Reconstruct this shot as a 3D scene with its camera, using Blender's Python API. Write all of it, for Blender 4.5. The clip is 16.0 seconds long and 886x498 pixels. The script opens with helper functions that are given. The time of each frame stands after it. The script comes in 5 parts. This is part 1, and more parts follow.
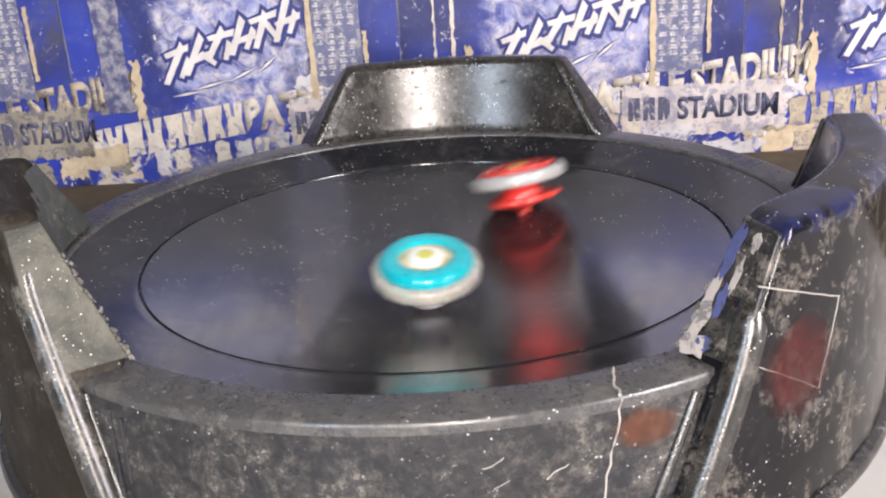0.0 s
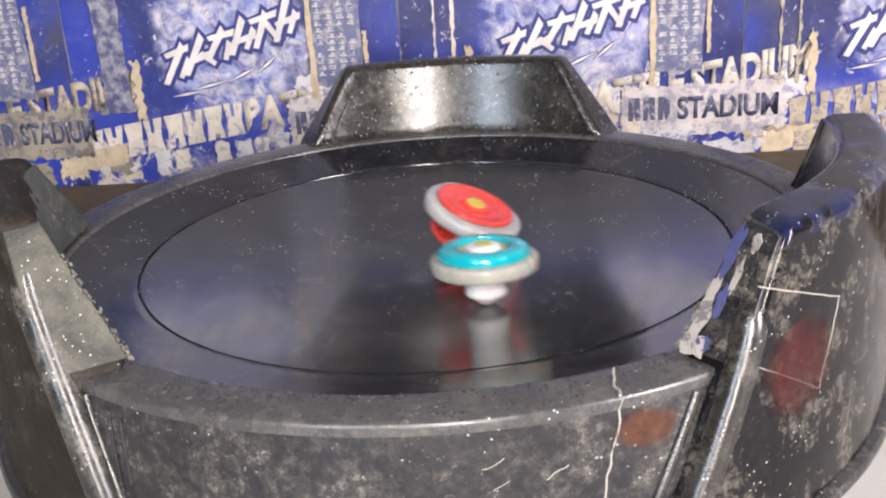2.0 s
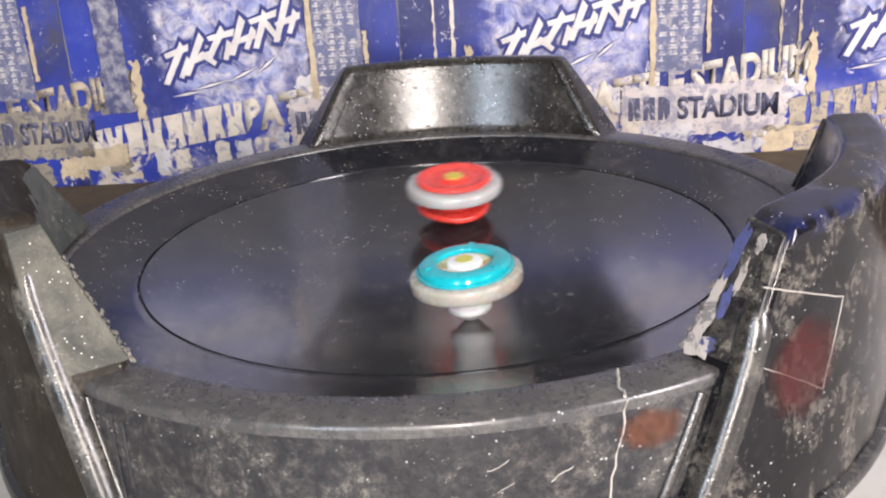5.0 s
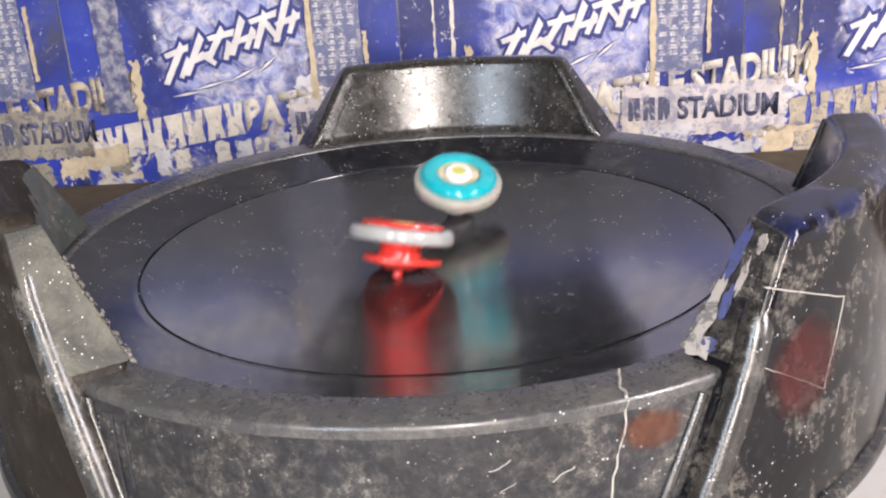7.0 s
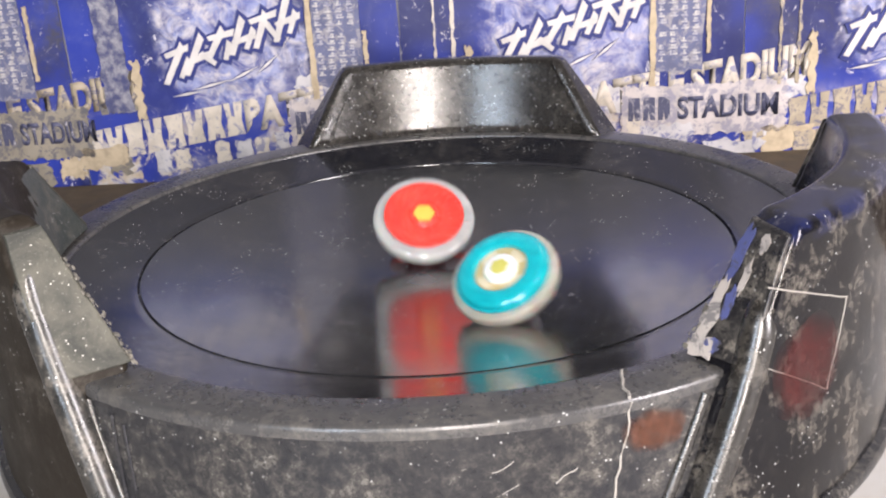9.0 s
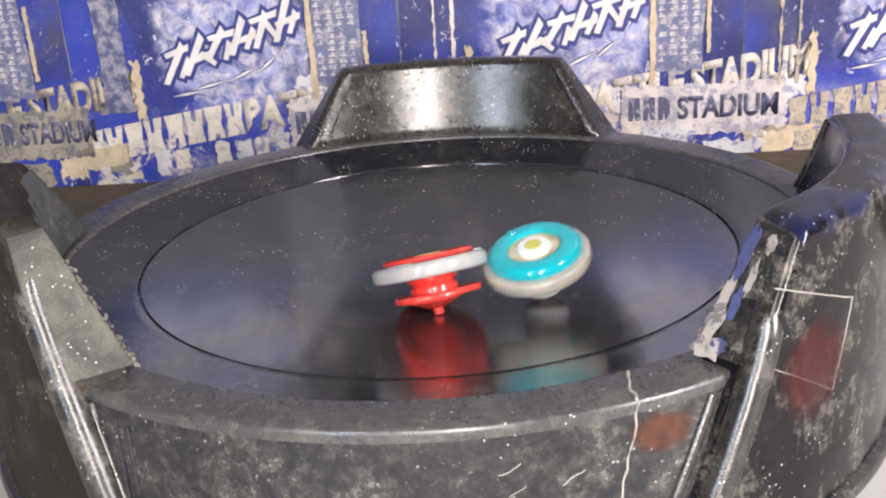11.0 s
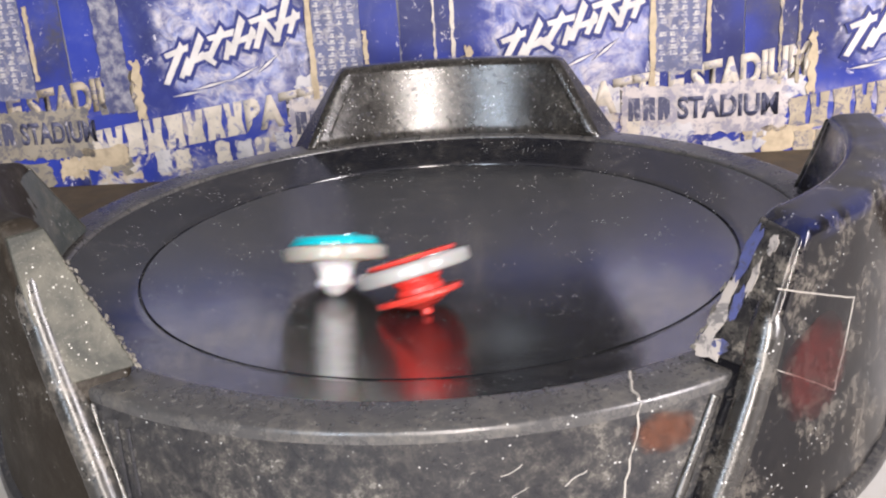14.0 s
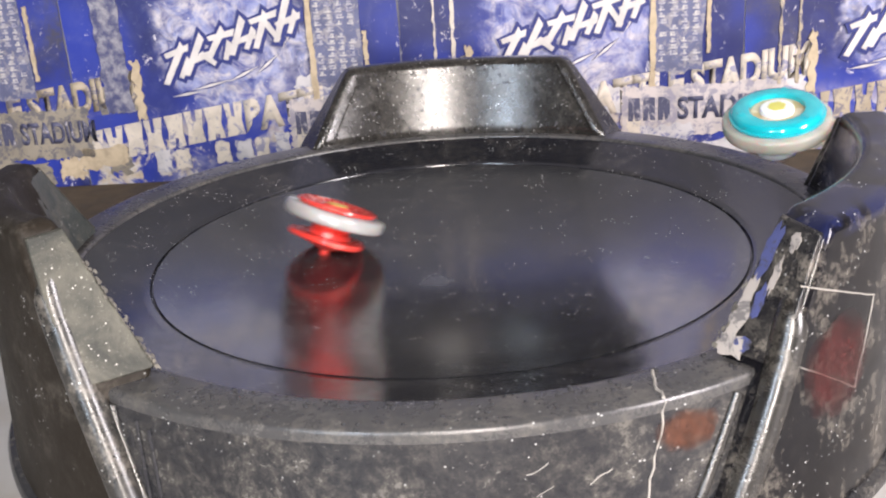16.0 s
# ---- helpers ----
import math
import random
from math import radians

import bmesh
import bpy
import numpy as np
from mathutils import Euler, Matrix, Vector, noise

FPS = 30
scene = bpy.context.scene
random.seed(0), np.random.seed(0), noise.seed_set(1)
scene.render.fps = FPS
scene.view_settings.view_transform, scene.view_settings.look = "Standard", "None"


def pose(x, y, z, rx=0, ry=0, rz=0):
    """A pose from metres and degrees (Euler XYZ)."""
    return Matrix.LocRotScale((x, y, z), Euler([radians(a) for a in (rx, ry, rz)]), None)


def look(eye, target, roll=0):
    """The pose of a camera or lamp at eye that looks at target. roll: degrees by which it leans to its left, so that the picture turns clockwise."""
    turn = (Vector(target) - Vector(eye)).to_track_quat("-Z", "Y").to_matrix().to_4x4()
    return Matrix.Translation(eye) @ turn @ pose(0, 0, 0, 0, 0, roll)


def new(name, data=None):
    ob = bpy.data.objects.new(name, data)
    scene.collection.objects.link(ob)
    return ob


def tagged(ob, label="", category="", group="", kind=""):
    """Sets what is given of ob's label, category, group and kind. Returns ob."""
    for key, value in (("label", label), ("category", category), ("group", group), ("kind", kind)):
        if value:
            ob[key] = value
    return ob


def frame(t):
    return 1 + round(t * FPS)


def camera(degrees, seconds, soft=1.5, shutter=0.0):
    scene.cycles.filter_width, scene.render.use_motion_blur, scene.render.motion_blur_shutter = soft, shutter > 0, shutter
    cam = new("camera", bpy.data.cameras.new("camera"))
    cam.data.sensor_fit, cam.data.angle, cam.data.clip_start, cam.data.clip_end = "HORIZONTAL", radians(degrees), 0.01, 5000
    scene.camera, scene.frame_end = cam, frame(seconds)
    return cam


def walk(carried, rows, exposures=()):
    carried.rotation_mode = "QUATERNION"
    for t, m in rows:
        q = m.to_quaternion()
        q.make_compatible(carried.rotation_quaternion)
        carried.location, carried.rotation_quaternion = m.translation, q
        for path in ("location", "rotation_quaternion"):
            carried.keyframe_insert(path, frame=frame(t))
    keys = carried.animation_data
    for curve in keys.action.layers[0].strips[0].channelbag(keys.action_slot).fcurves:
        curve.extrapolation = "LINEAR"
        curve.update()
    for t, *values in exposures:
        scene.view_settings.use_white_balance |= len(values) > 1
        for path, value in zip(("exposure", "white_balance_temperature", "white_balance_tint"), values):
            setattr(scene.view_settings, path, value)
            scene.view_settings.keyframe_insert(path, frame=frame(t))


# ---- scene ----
# camera: stands still, hand high before the stadium, leaning a little
FLOOR_TO_GROOVE = 0.055
cam = camera(47.07, 16.0, soft=2.2, shutter=0.5)
view = Matrix(((0.9975673, 0.06934149, -0.00715877), (-0.03060462, 0.34337649, -0.93869907), (-0.06263264, 0.93663458, 0.34466333))).to_4x4()
view.translation = (0.0, -0.47155, 0.16816 + FLOOR_TO_GROOVE)
walk(cam, [(0.0, view), (16.0, view)])

# ---- light: a dim room with two windows and a tube lamp behind the camera ----
world = bpy.data.worlds.new("world")
scene.world = world
world.use_nodes = True
world.node_tree.nodes["Background"].inputs[0].default_value = (0.75, 0.8, 0.9, 1)
world.node_tree.nodes["Background"].inputs[1].default_value = 0.35
# name, place, aim, width, height, power, colour
LAMPS = [
    ("window_light_warm", (0.98, -0.88, 0.58), (0.10, 0.1, 0.08), 0.26, 0.70, 25.5, (1.0, 0.925, 0.95)),
    ("tube_light_warm", (0.03, -1.00, 0.42), (0.05, 0.15, 0.08), 0.06, 0.60, 13.3, (1.0, 0.90, 0.84)),
    ("window_light_cool", (-0.50, -1.08, 0.52), (0.05, 0.1, 0.08), 0.12, 0.80, 8.0, (0.74, 0.85, 1.0)),
]
for lamp_name, at, to, wide, high, power, tint in LAMPS:
    data = bpy.data.lights.new(lamp_name, "AREA")
    data.shape, data.size, data.size_y, data.energy, data.color = "RECTANGLE", wide, high, power, tint
    new(lamp_name, data).matrix_world = look(at, to)
scene.view_settings.exposure = 0.0


# ---- materials ----
class Nodes:
    """Short hand for a node material."""

    def __init__(self, name, scale_space="Object"):
        self.mat = bpy.data.materials.new(name)
        self.mat.use_nodes = True
        self.tree = self.mat.node_tree
        self.bsdf = self.tree.nodes["Principled BSDF"]
        self.coord = self.add("ShaderNodeTexCoord").outputs[scale_space]

    def add(self, kind):
        return self.tree.nodes.new(kind)

    def link(self, a, b):
        self.tree.links.new(a, b)

    def put(self, key, value):
        socket = self.bsdf.inputs[key]
        if hasattr(value, "node"):
            self.link(value, socket)
        else:
            socket.default_value = (*value, 1) if isinstance(value, tuple) and len(value) == 3 else value

    def noise(self, scale, detail=4, rough=0.6, stretch=None, warp=0.0, shift=(0, 0, 0)):
        n = self.add("ShaderNodeTexNoise")
        n.inputs["Scale"].default_value, n.inputs["Detail"].default_value = scale, detail
        n.inputs["Roughness"].default_value, n.inputs["Distortion"].default_value = rough, warp
        m = self.add("ShaderNodeMapping")
        m.inputs["Scale"].default_value = stretch or (1, 1, 1)
        m.inputs["Location"].default_value = shift
        self.link(self.coord, m.inputs[0])
        self.link(m.outputs[0], n.inputs[0])
        return n.outputs[0]

    def cells(self, scale, feature="F1"):
        n = self.add("ShaderNodeTexVoronoi")
        n.feature = feature
        n.inputs["Scale"].default_value = scale
        self.link(self.coord, n.inputs[0])
        return n.outputs["Distance"]

    def step(self, value, low, high, a=0.0, b=1.0):
        n = self.add("ShaderNodeMapRange")
        n.interpolation_type = "SMOOTHSTEP"
        for i, x in enumerate((low, high, a, b)):
            n.inputs[i + 1].default_value = x
        self.link(value, n.inputs[0])
        return n.outputs[0]

    def math(self, op, a, b):
        n = self.add("ShaderNodeMath")
        n.operation = op
        for i, x in enumerate((a, b)):
            if hasattr(x, "node"):
                self.link(x, n.inputs[i])
            else:
                n.inputs[i].default_value = x
        return n.outputs[0]

    def mix(self, factor, a, b):
        n = self.add("ShaderNodeMix")
        n.data_type = "RGBA"
        for key, x in ((0, factor), (6, a), (7, b)):
            if hasattr(x, "node"):
                self.link(x, n.inputs[key])
            else:
                n.inputs[key].default_value = (*x, 1) if isinstance(x, tuple) else x
        return n.outputs[2]

    def bump(self, height, strength=0.3, distance=0.001):
        n = self.add("ShaderNodeBump")
        n.inputs["Strength"].default_value, n.inputs["Distance"].default_value = strength, distance
        self.link(height, n.inputs["Height"])
        self.link(n.outputs[0], self.bsdf.inputs["Normal"])


def black_plastic(name, dust, rough, film, relief=0.05, tone=(0.012, 0.013, 0.017), ior=1.55, grain=1.0, coat=0.0, grime=0.0, brushed=1.0, worn=None, turned=False, blue_sheen=0.0):
    """Glossy black plastic with a dust film in patches, fine pale specks and small scuffs."""
    n = Nodes(name)
    broad = n.step(n.noise(30 * grain, 7, 0.75, warp=0.3), 0.42, 0.66)
    mottle = n.step(n.noise(170 * grain, 7, 0.78, warp=0.2), 0.42, 0.62)
    film_mask = n.math("MULTIPLY", n.math("MULTIPLY", n.math("ADD", broad, 0.16), n.math("ADD", mottle, 0.22)), film)
    specks = n.math("MULTIPLY", n.step(n.cells(380), 0.19, 0.08), n.step(n.noise(60, 3), 0.66 - 0.14 * dust, 0.70 - 0.1 * dust))
    scuffs = n.math("MULTIPLY", n.step(n.noise(240, 6, 0.72, (1, 1, 1.8), 0.9), 0.60, 0.68), n.step(n.noise(34, 4), 0.47, 0.60))
    colour = n.mix(film_mask, tone, (0.19, 0.175, 0.15))
    colour = n.mix(n.math("MULTIPLY", scuffs, min(1.0, film * 1.2)), colour, (0.42, 0.40, 0.36))
    colour = n.mix(n.math("MULTIPLY", specks, 0.8), colour, (0.60, 0.60, 0.58))
    if grime:
        caked = n.math("MULTIPLY", n.step(n.noise(46, 9, 0.80, warp=0.1), 0.50, 0.58), n.step(n.noise(300, 7, 0.80), 0.38, 0.58))
        caked = n.math("MULTIPLY", caked, grime)
        colour = n.mix(caked, colour, (0.25, 0.225, 0.19))
        film_mask = n.math("ADD", film_mask, caked)
    if blue_sheen:
        # blue of the wall sheets' reflection, painted along the upper lip
        tall = n.add("ShaderNodeSeparateXYZ")
        n.link(n.coord, tall.inputs[0])
        lip = n.math("MULTIPLY", n.step(tall.outputs[2], 0.049, 0.053), n.step(n.noise(42, 5, 0.65, warp=0.3), 0.42, 0.56))
        colour = n.mix(n.math("MULTIPLY", lip, blue_sheen), colour, (0.030, 0.042, 0.17))
    if turned:
        # fine round scratches about the middle
        flat = n.add("ShaderNodeSeparateXYZ")
        n.link(n.coord, flat.inputs[0])
        radius = n.math("SQRT", n.math("ADD", n.math("MULTIPLY", flat.outputs[0], flat.outputs[0]), n.math("MULTIPLY", flat.outputs[1], flat.outputs[1])), 0.0)
        sweep = n.math("ARCTAN2", flat.outputs[1], flat.outputs[0])
        join = n.add("ShaderNodeCombineXYZ")
        n.link(n.math("MULTIPLY", radius, 900.0), join.inputs[0])
        n.link(n.math("MULTIPLY", sweep, 7.0), join.inputs[1])
        line = n.add("ShaderNodeTexNoise")
        line.inputs["Scale"].default_value, line.inputs["Detail"].default_value = 1.0, 3
        n.link(join.outputs[0], line.inputs[0])
        scored = n.math("MULTIPLY", n.step(line.outputs[0], 0.60, 0.70), n.step(n.noise(26, 4), 0.40, 0.62))
        colour = n.mix(n.math("MULTIPLY", scored, 0.30), colour, (0.22, 0.22, 0.22))
        film_mask = n.math("ADD", film_mask, n.math("MULTIPLY", scored, 0.22))
    if worn:
        # a spot rubbed matt where the tips spin
        away = n.add("ShaderNodeVectorMath")
        away.operation = "DISTANCE"
        n.link(n.coord, away.inputs[0])
        away.inputs[1].default_value = worn
        rub = n.math("MULTIPLY", n.step(away.outputs["Value"], 0.016, 0.001), 0.5)
        colour = n.mix(rub, colour, (0.11, 0.12, 0.15))
        film_mask = n.math("ADD", film_mask, rub)
    n.put("Base Color", colour)
    gloss = n.math("ADD", n.step(n.noise(70, 5), 0.3, 0.75, rough, rough + 0.08), n.math("MULTIPLY", film_mask, 0.28))
    n.put("Roughness", gloss)
    n.put("IOR", ior)
    n.put("Coat Weight", coat)
    n.put("Coat Roughness", rough * 0.8)
    n.bump(n.noise(260, 5, 0.65, (1, 1, brushed)), relief, 0.0006)
    return n.mat


def grit_material():
    """Sanded, dusty faces at the ends of the guards."""
    n = Nodes("dusty_grained_plastic")
    fine = n.noise(900, 3, 0.7)
    blot = n.noise(45, 6, 0.7, warp=0.6)
    colour = n.mix(n.step(blot, 0.35, 0.7), (0.026, 0.028, 0.023), (0.105, 0.10, 0.078))
    colour = n.mix(n.step(n.cells(330), 0.14, 0.06), colour, (0.62, 0.60, 0.54))
    colour = n.mix(n.math("MULTIPLY", n.step(fine, 0.6, 0.75), 0.5), colour, (0.42, 0.41, 0.36))
    n.put("Base Color", colour)
    n.put("Roughness", 0.62)
    n.bump(fine, 0.5, 0.0008)
    return n.mat


def plain(name, colour, rough, second=None, scale=80, relief=0.0, **more):
    n = Nodes(name)
    mask = n.noise(scale, 5, 0.6)
    n.put("Base Color", n.mix(n.step(mask, 0.35, 0.7), colour, second or tuple(min(1, c * 1.18) for c in colour)))
    n.put("Roughness", n.step(n.noise(scale * 2.7, 3), 0.3, 0.7, rough, rough + 0.08))
    for key, value in more.items():
        n.put(key.replace("_", " "), value)
    if relief:
        n.bump(n.noise(scale * 4, 4), relief, 0.0006)
    return n.mat


def printed_card(name, shift, dirt):
    """Blue printed cardboard: a pale painted cloud behind the emblem, scuffs down to white paper and brown tears."""
    n = Nodes(name)
    big = n.noise(9, 3, 0.5, shift=shift)
    blue = n.mix(n.step(big, 0.38, 0.62), (0.016, 0.021, 0.115), (0.026, 0.046, 0.33))
    blue = n.mix(n.math("MULTIPLY", n.step(n.noise(30, 6, 0.7, warp=0.5, shift=shift), 0.5, 0.75), 0.35), blue, (0.16, 0.17, 0.33))
    # cloud round the emblem, whose centre is the sheet's origin
    away = n.add("ShaderNodeVectorMath")
    away.operation = "LENGTH"
    squeeze = n.add("ShaderNodeMapping")
    squeeze.inputs["Scale"].default_value = (1.0, 1.0, 1.15)
    n.link(n.coord, squeeze.inputs[0])
    n.link(squeeze.outputs[0], away.inputs[0])
    edge = n.math("ADD", away.outputs["Value"], n.math("MULTIPLY", n.noise(34, 6, 0.62, warp=0.6, shift=shift), 0.06))
    cloud = n.step(edge, 0.099, 0.082)
    wisps = n.step(n.noise(48, 7, 0.68, warp=1.6, shift=shift), 0.30, 0.62)
    vapour = n.mix(n.step(n.noise(60, 6, 0.65, warp=1.0, shift=shift), 0.40, 0.62), (0.30, 0.33, 0.56), (0.62, 0.58, 0.60))
    colour = n.mix(n.math("MULTIPLY", cloud, wisps), blue, vapour)
    haze = n.step(n.noise(7, 5, 0.6, warp=0.4, shift=shift), 0.56, 0.76)
    colour = n.mix(n.math("MULTIPLY", haze, n.step(n.noise(70, 6, 0.7, warp=0.8, shift=shift), 0.36, 0.66, 0.15, 0.85)), colour, (0.56, 0.54, 0.60))
    # the unseen top of the sheet is greyed to tone its reflection in the dish
    high = n.add("ShaderNodeSeparateXYZ")
    n.link(n.coord, high.inputs[0])
    pale = n.math("MULTIPLY", n.step(high.outputs[2], 0.05, 0.085), n.step(n.noise(20, 5, 0.6, shift=shift), 0.25, 0.6, 0.45, 0.95))
    colour = n.mix(pale, colour, (0.16, 0.155, 0.165))
    colour = n.mix(n.step(high.outputs[2], 0.085, 0.125), colour, (0.145, 0.14, 0.145))
    # scuffs to bare paper
    scuff = n.math("MULTIPLY", n.step(n.noise(120, 6, 0.72, (1, 1, 0.7), 1.4, shift), 0.60, 0.66), n.step(n.noise(16, 4, 0.6, shift=shift), 0.43, 0.56))
    colour = n.mix(scuff, colour, (0.66, 0.63, 0.66))
    low = n.add("ShaderNodeSeparateXYZ")
    n.link(n.coord, low.inputs[0])
    torn = n.math("MULTIPLY", n.step(n.noise(26, 6, 0.7, warp=1.0, shift=shift), 0.5, 0.58), n.step(low.outputs[2], -0.045, -0.085))
    colour = n.mix(torn, colour, n.mix(n.step(n.noise(90, 5, shift=shift), 0.4, 0.65), (0.62, 0.58, 0.55), (0.55, 0.45, 0.31)))
    # grime, with a larger share on the outer sheets to darken them for weaker light
    grime = n.math("MULTIPLY", n.step(n.noise(13, 7, 0.7, warp=0.5, shift=shift), 0.46, 0.72), dirt)
    colour = n.mix(n.math("MULTIPLY", grime, n.step(n.noise(95, 6, 0.75, shift=shift), 0.38, 0.62, 0.35, 1.0)), colour, (0.07, 0.065, 0.065))
    n.put("Base Color", colour)
    n.put("Roughness", n.step(n.noise(25, 4), 0.3, 0.7, 0.28, 0.5))
    n.bump(n.noise(40, 5, 0.6), 0.25, 0.002)
    return n.mat


def worn_print(name, colour, under, wear=0.58):
    """Ink or bare paper that is partly worn away, so that what is under it shows."""
    n = Nodes(name)
    rub = n.step(n.noise(110, 6, 0.72, warp=1.0), wear, wear + 0.07)
    tone = n.mix(n.step(n.noise(45, 5), 0.4, 0.65), colour, tuple(c * 0.78 for c in colour))
    n.put("Base Color", n.mix(n.math("MULTIPLY", rub, 0.75), tone, under))
    n.put("Roughness", 0.5)
    n.bump(n.noise(200, 4), 0.2, 0.0006)
    return n.mat


def soft_blot(name, colour):
    """A thin stain or painted reflection that fades out in patches towards its edge."""
    n = Nodes(name, "Generated")
    centre = n.add("ShaderNodeMapping")
    centre.inputs["Location"].default_value, centre.inputs["Scale"].default_value = (-0.35, -0.35, -0.5), (0.7, 0.7, 1.0)
    n.link(n.coord, centre.inputs[0])
    away = n.add("ShaderNodeVectorMath")
    away.operation = "LENGTH"
    n.link(centre.outputs[0], away.inputs[0])
    fade = n.math("ADD", away.outputs["Value"], n.math("MULTIPLY", n.noise(3, 5, 0.6, warp=0.1), 0.40))
    n.put("Alpha", n.math("MULTIPLY", n.math("MULTIPLY", n.step(fade, 0.74, 0.44), n.step(n.noise(22, 7, 0.75), 0.34, 0.56, 0.45, 1.0)), 0.72))
    n.put("Base Color", n.mix(n.step(n.noise(7, 5), 0.4, 0.65), colour, tuple(c * 0.5 for c in colour)))
    n.put("Roughness", 0.3)
    return n.mat


DISH = black_plastic("glossy_black_dish", 1.0, 0.14, 0.17, 0.010, (0.012, 0.014, 0.018), 1.88, coat=0.5, turned=True, worn=(-0.008, 0.0, FLOOR_TO_GROOVE - 0.0195))
BAND = black_plastic("glossy_black_band", 1.2, 0.11, 0.18, 0.02, (0.009, 0.010, 0.015), 1.58, coat=0.15)
RIM = black_plastic("dusty_black_rim", 1.0, 0.23, 0.42, 0.08, (0.050, 0.050, 0.052), 1.58, 2.2)
SKIRT = black_plastic("scuffed_black_skirt", 0.9, 0.13, 0.42, 0.35, grain=1.4)
EAST_GUARD = black_plastic("glossy_black_guard", 1.0, 0.10, 0.05, 0.12, (0.005, 0.005, 0.007), 1.40, grime=0.38, blue_sheen=0.28)
GUARD = black_plastic("scuffed_black_guard", 1.0, 0.50, 0.05, 0.25, (0.018, 0.014, 0.010), 1.25, grime=0.14)
BACK_GUARD = black_plastic("brushed_black_guard", 1.2, 0.15, 0.22, 0.16, (0.016, 0.015, 0.014), 1.62, 1.6, brushed=3.0)
EDGE = black_plastic("polished_black_edge", 1.2, 0.22, 0.12, 0.08, (0.012, 0.011, 0.010), 1.8, grime=0.25)
DUSTY_EDGE = black_plastic("dusty_black_edge", 1.4, 0.24, 0.22, 0.12, (0.016, 0.016, 0.015), 1.6, grime=0.45)
WORN_FACE = black_plastic("worn_grey_green_face", 1.6, 0.30, 0.40, 0.35, (0.035, 0.045, 0.042), 1.5, 3.0, grime=0.25)
DIM_DIRTY_LABEL = worn_print("dim_dirty_tan_label", (0.30, 0.265, 0.21), (0.09, 0.09, 0.12), 0.49)
DIM_OLD_CREAM = worn_print("dim_old_tan_print", (0.44, 0.37, 0.27), (0.10, 0.10, 0.17), 0.50)
CRUMB = worn_print("pale_worn_crumbs", (0.24, 0.225, 0.19), (0.10, 0.095, 0.085), 0.5)
GRIT = grit_material()
DROPS = plain("clear_water_drops", (0.045, 0.045, 0.048), 0.05)
SCRATCH = plain("pale_scratch", (0.33, 0.31, 0.28), 0.6, scale=300)
CHIPPED = black_plastic("grimy_black_end_face", 1.4, 0.24, 0.45, 0.3, (0.010, 0.010, 0.013), 1.5, 2.4, grime=0.8)
BLUE_REFLECTION = worn_print("painted_blue_reflection", (0.085, 0.10, 0.26), (0.07, 0.07, 0.09), 0.52)
PALE_CHIP = worn_print("pale_chipped_plastic", (0.47, 0.43, 0.40), (0.11, 0.11, 0.12), 0.52)
RED_REFLECTION = soft_blot("painted_red_reflection", (0.075, 0.010, 0.010))
RUST_STAIN = soft_blot("orange_stain", (0.13, 0.045, 0.022))
MILKY = plain("milky_ring_plastic", (0.38, 0.37, 0.33), 0.22, Subsurface_Weight=0.5, Subsurface_Scale=0.02, Coat_Weight=0.4)
SMOKE = plain("frosted_ring_plastic", (0.40, 0.39, 0.385), 0.16, Subsurface_Weight=0.2, Coat_Weight=0.6)
TEAL = plain("clear_teal_plastic", (0.004, 0.38, 0.46), 0.12, (0.010, 0.46, 0.53), 220, Coat_Weight=0.8)
WHITE = plain("white_plastic", (0.80, 0.74, 0.75), 0.3, Subsurface_Weight=0.3, Subsurface_Scale=0.02)
OLIVE = plain("olive_yellow_sticker", (0.50, 0.48, 0.12), 0.4)
TAN = plain("tan_print", (0.46, 0.38, 0.20), 0.35)
PALE_TAN = plain("pale_tan_print", (0.56, 0.50, 0.36), 0.35)
RED = plain("bright_red_plastic", (0.82, 0.050, 0.040), 0.22, (0.88, 0.075, 0.055), Coat_Weight=0.5, Subsurface_Weight=0.25, Subsurface_Scale=0.012)
GOLD = plain("yellow_orange_sticker", (0.66, 0.44, 0.07), 0.35, (0.55, 0.50, 0.10))
NAVY = plain("navy_ink", (0.02, 0.028, 0.16), 0.45)
FADED_PRINT = plain("faded_pale_print", (0.58, 0.55, 0.52), 0.5, (0.26, 0.26, 0.36), 150)
COLUMN = worn_print("worn_grey_blue_column", (0.13, 0.14, 0.25), (0.34, 0.32, 0.33), 0.50)
FADED_LABEL = worn_print("faded_torn_label", (0.58, 0.52, 0.50), (0.24, 0.23, 0.31), 0.49)
DARK_INK = worn_print("dark_ink", (0.075, 0.078, 0.14), (0.45, 0.42, 0.44), 0.54)
PAPER = worn_print("bare_paper", (0.60, 0.575, 0.58), (0.12, 0.13, 0.30), 0.51)
CREAM = worn_print("cream_print", (0.66, 0.59, 0.50), (0.16, 0.17, 0.33), 0.54)
EMBLEM_WHITE = worn_print("white_ink", (0.70, 0.66, 0.63), (0.35, 0.36, 0.50), 0.66)
TAPE = plain("crinkled_clear_tape", (0.07, 0.075, 0.17), 0.10, (0.34, 0.33, 0.36), 130, 0.9)
KRAFT = plain("torn_brown_cardboard", (0.55, 0.45, 0.31), 0.75, (0.40, 0.32, 0.22), 120, 0.3)
DARK_KRAFT = plain("shaded_brown_cardboard", (0.11, 0.08, 0.05), 0.8, (0.07, 0.055, 0.04), 60, 0.3)
WALL = plain("plain_wall_paint", (0.25, 0.245, 0.245), 0.7, scale=12, relief=0.1)
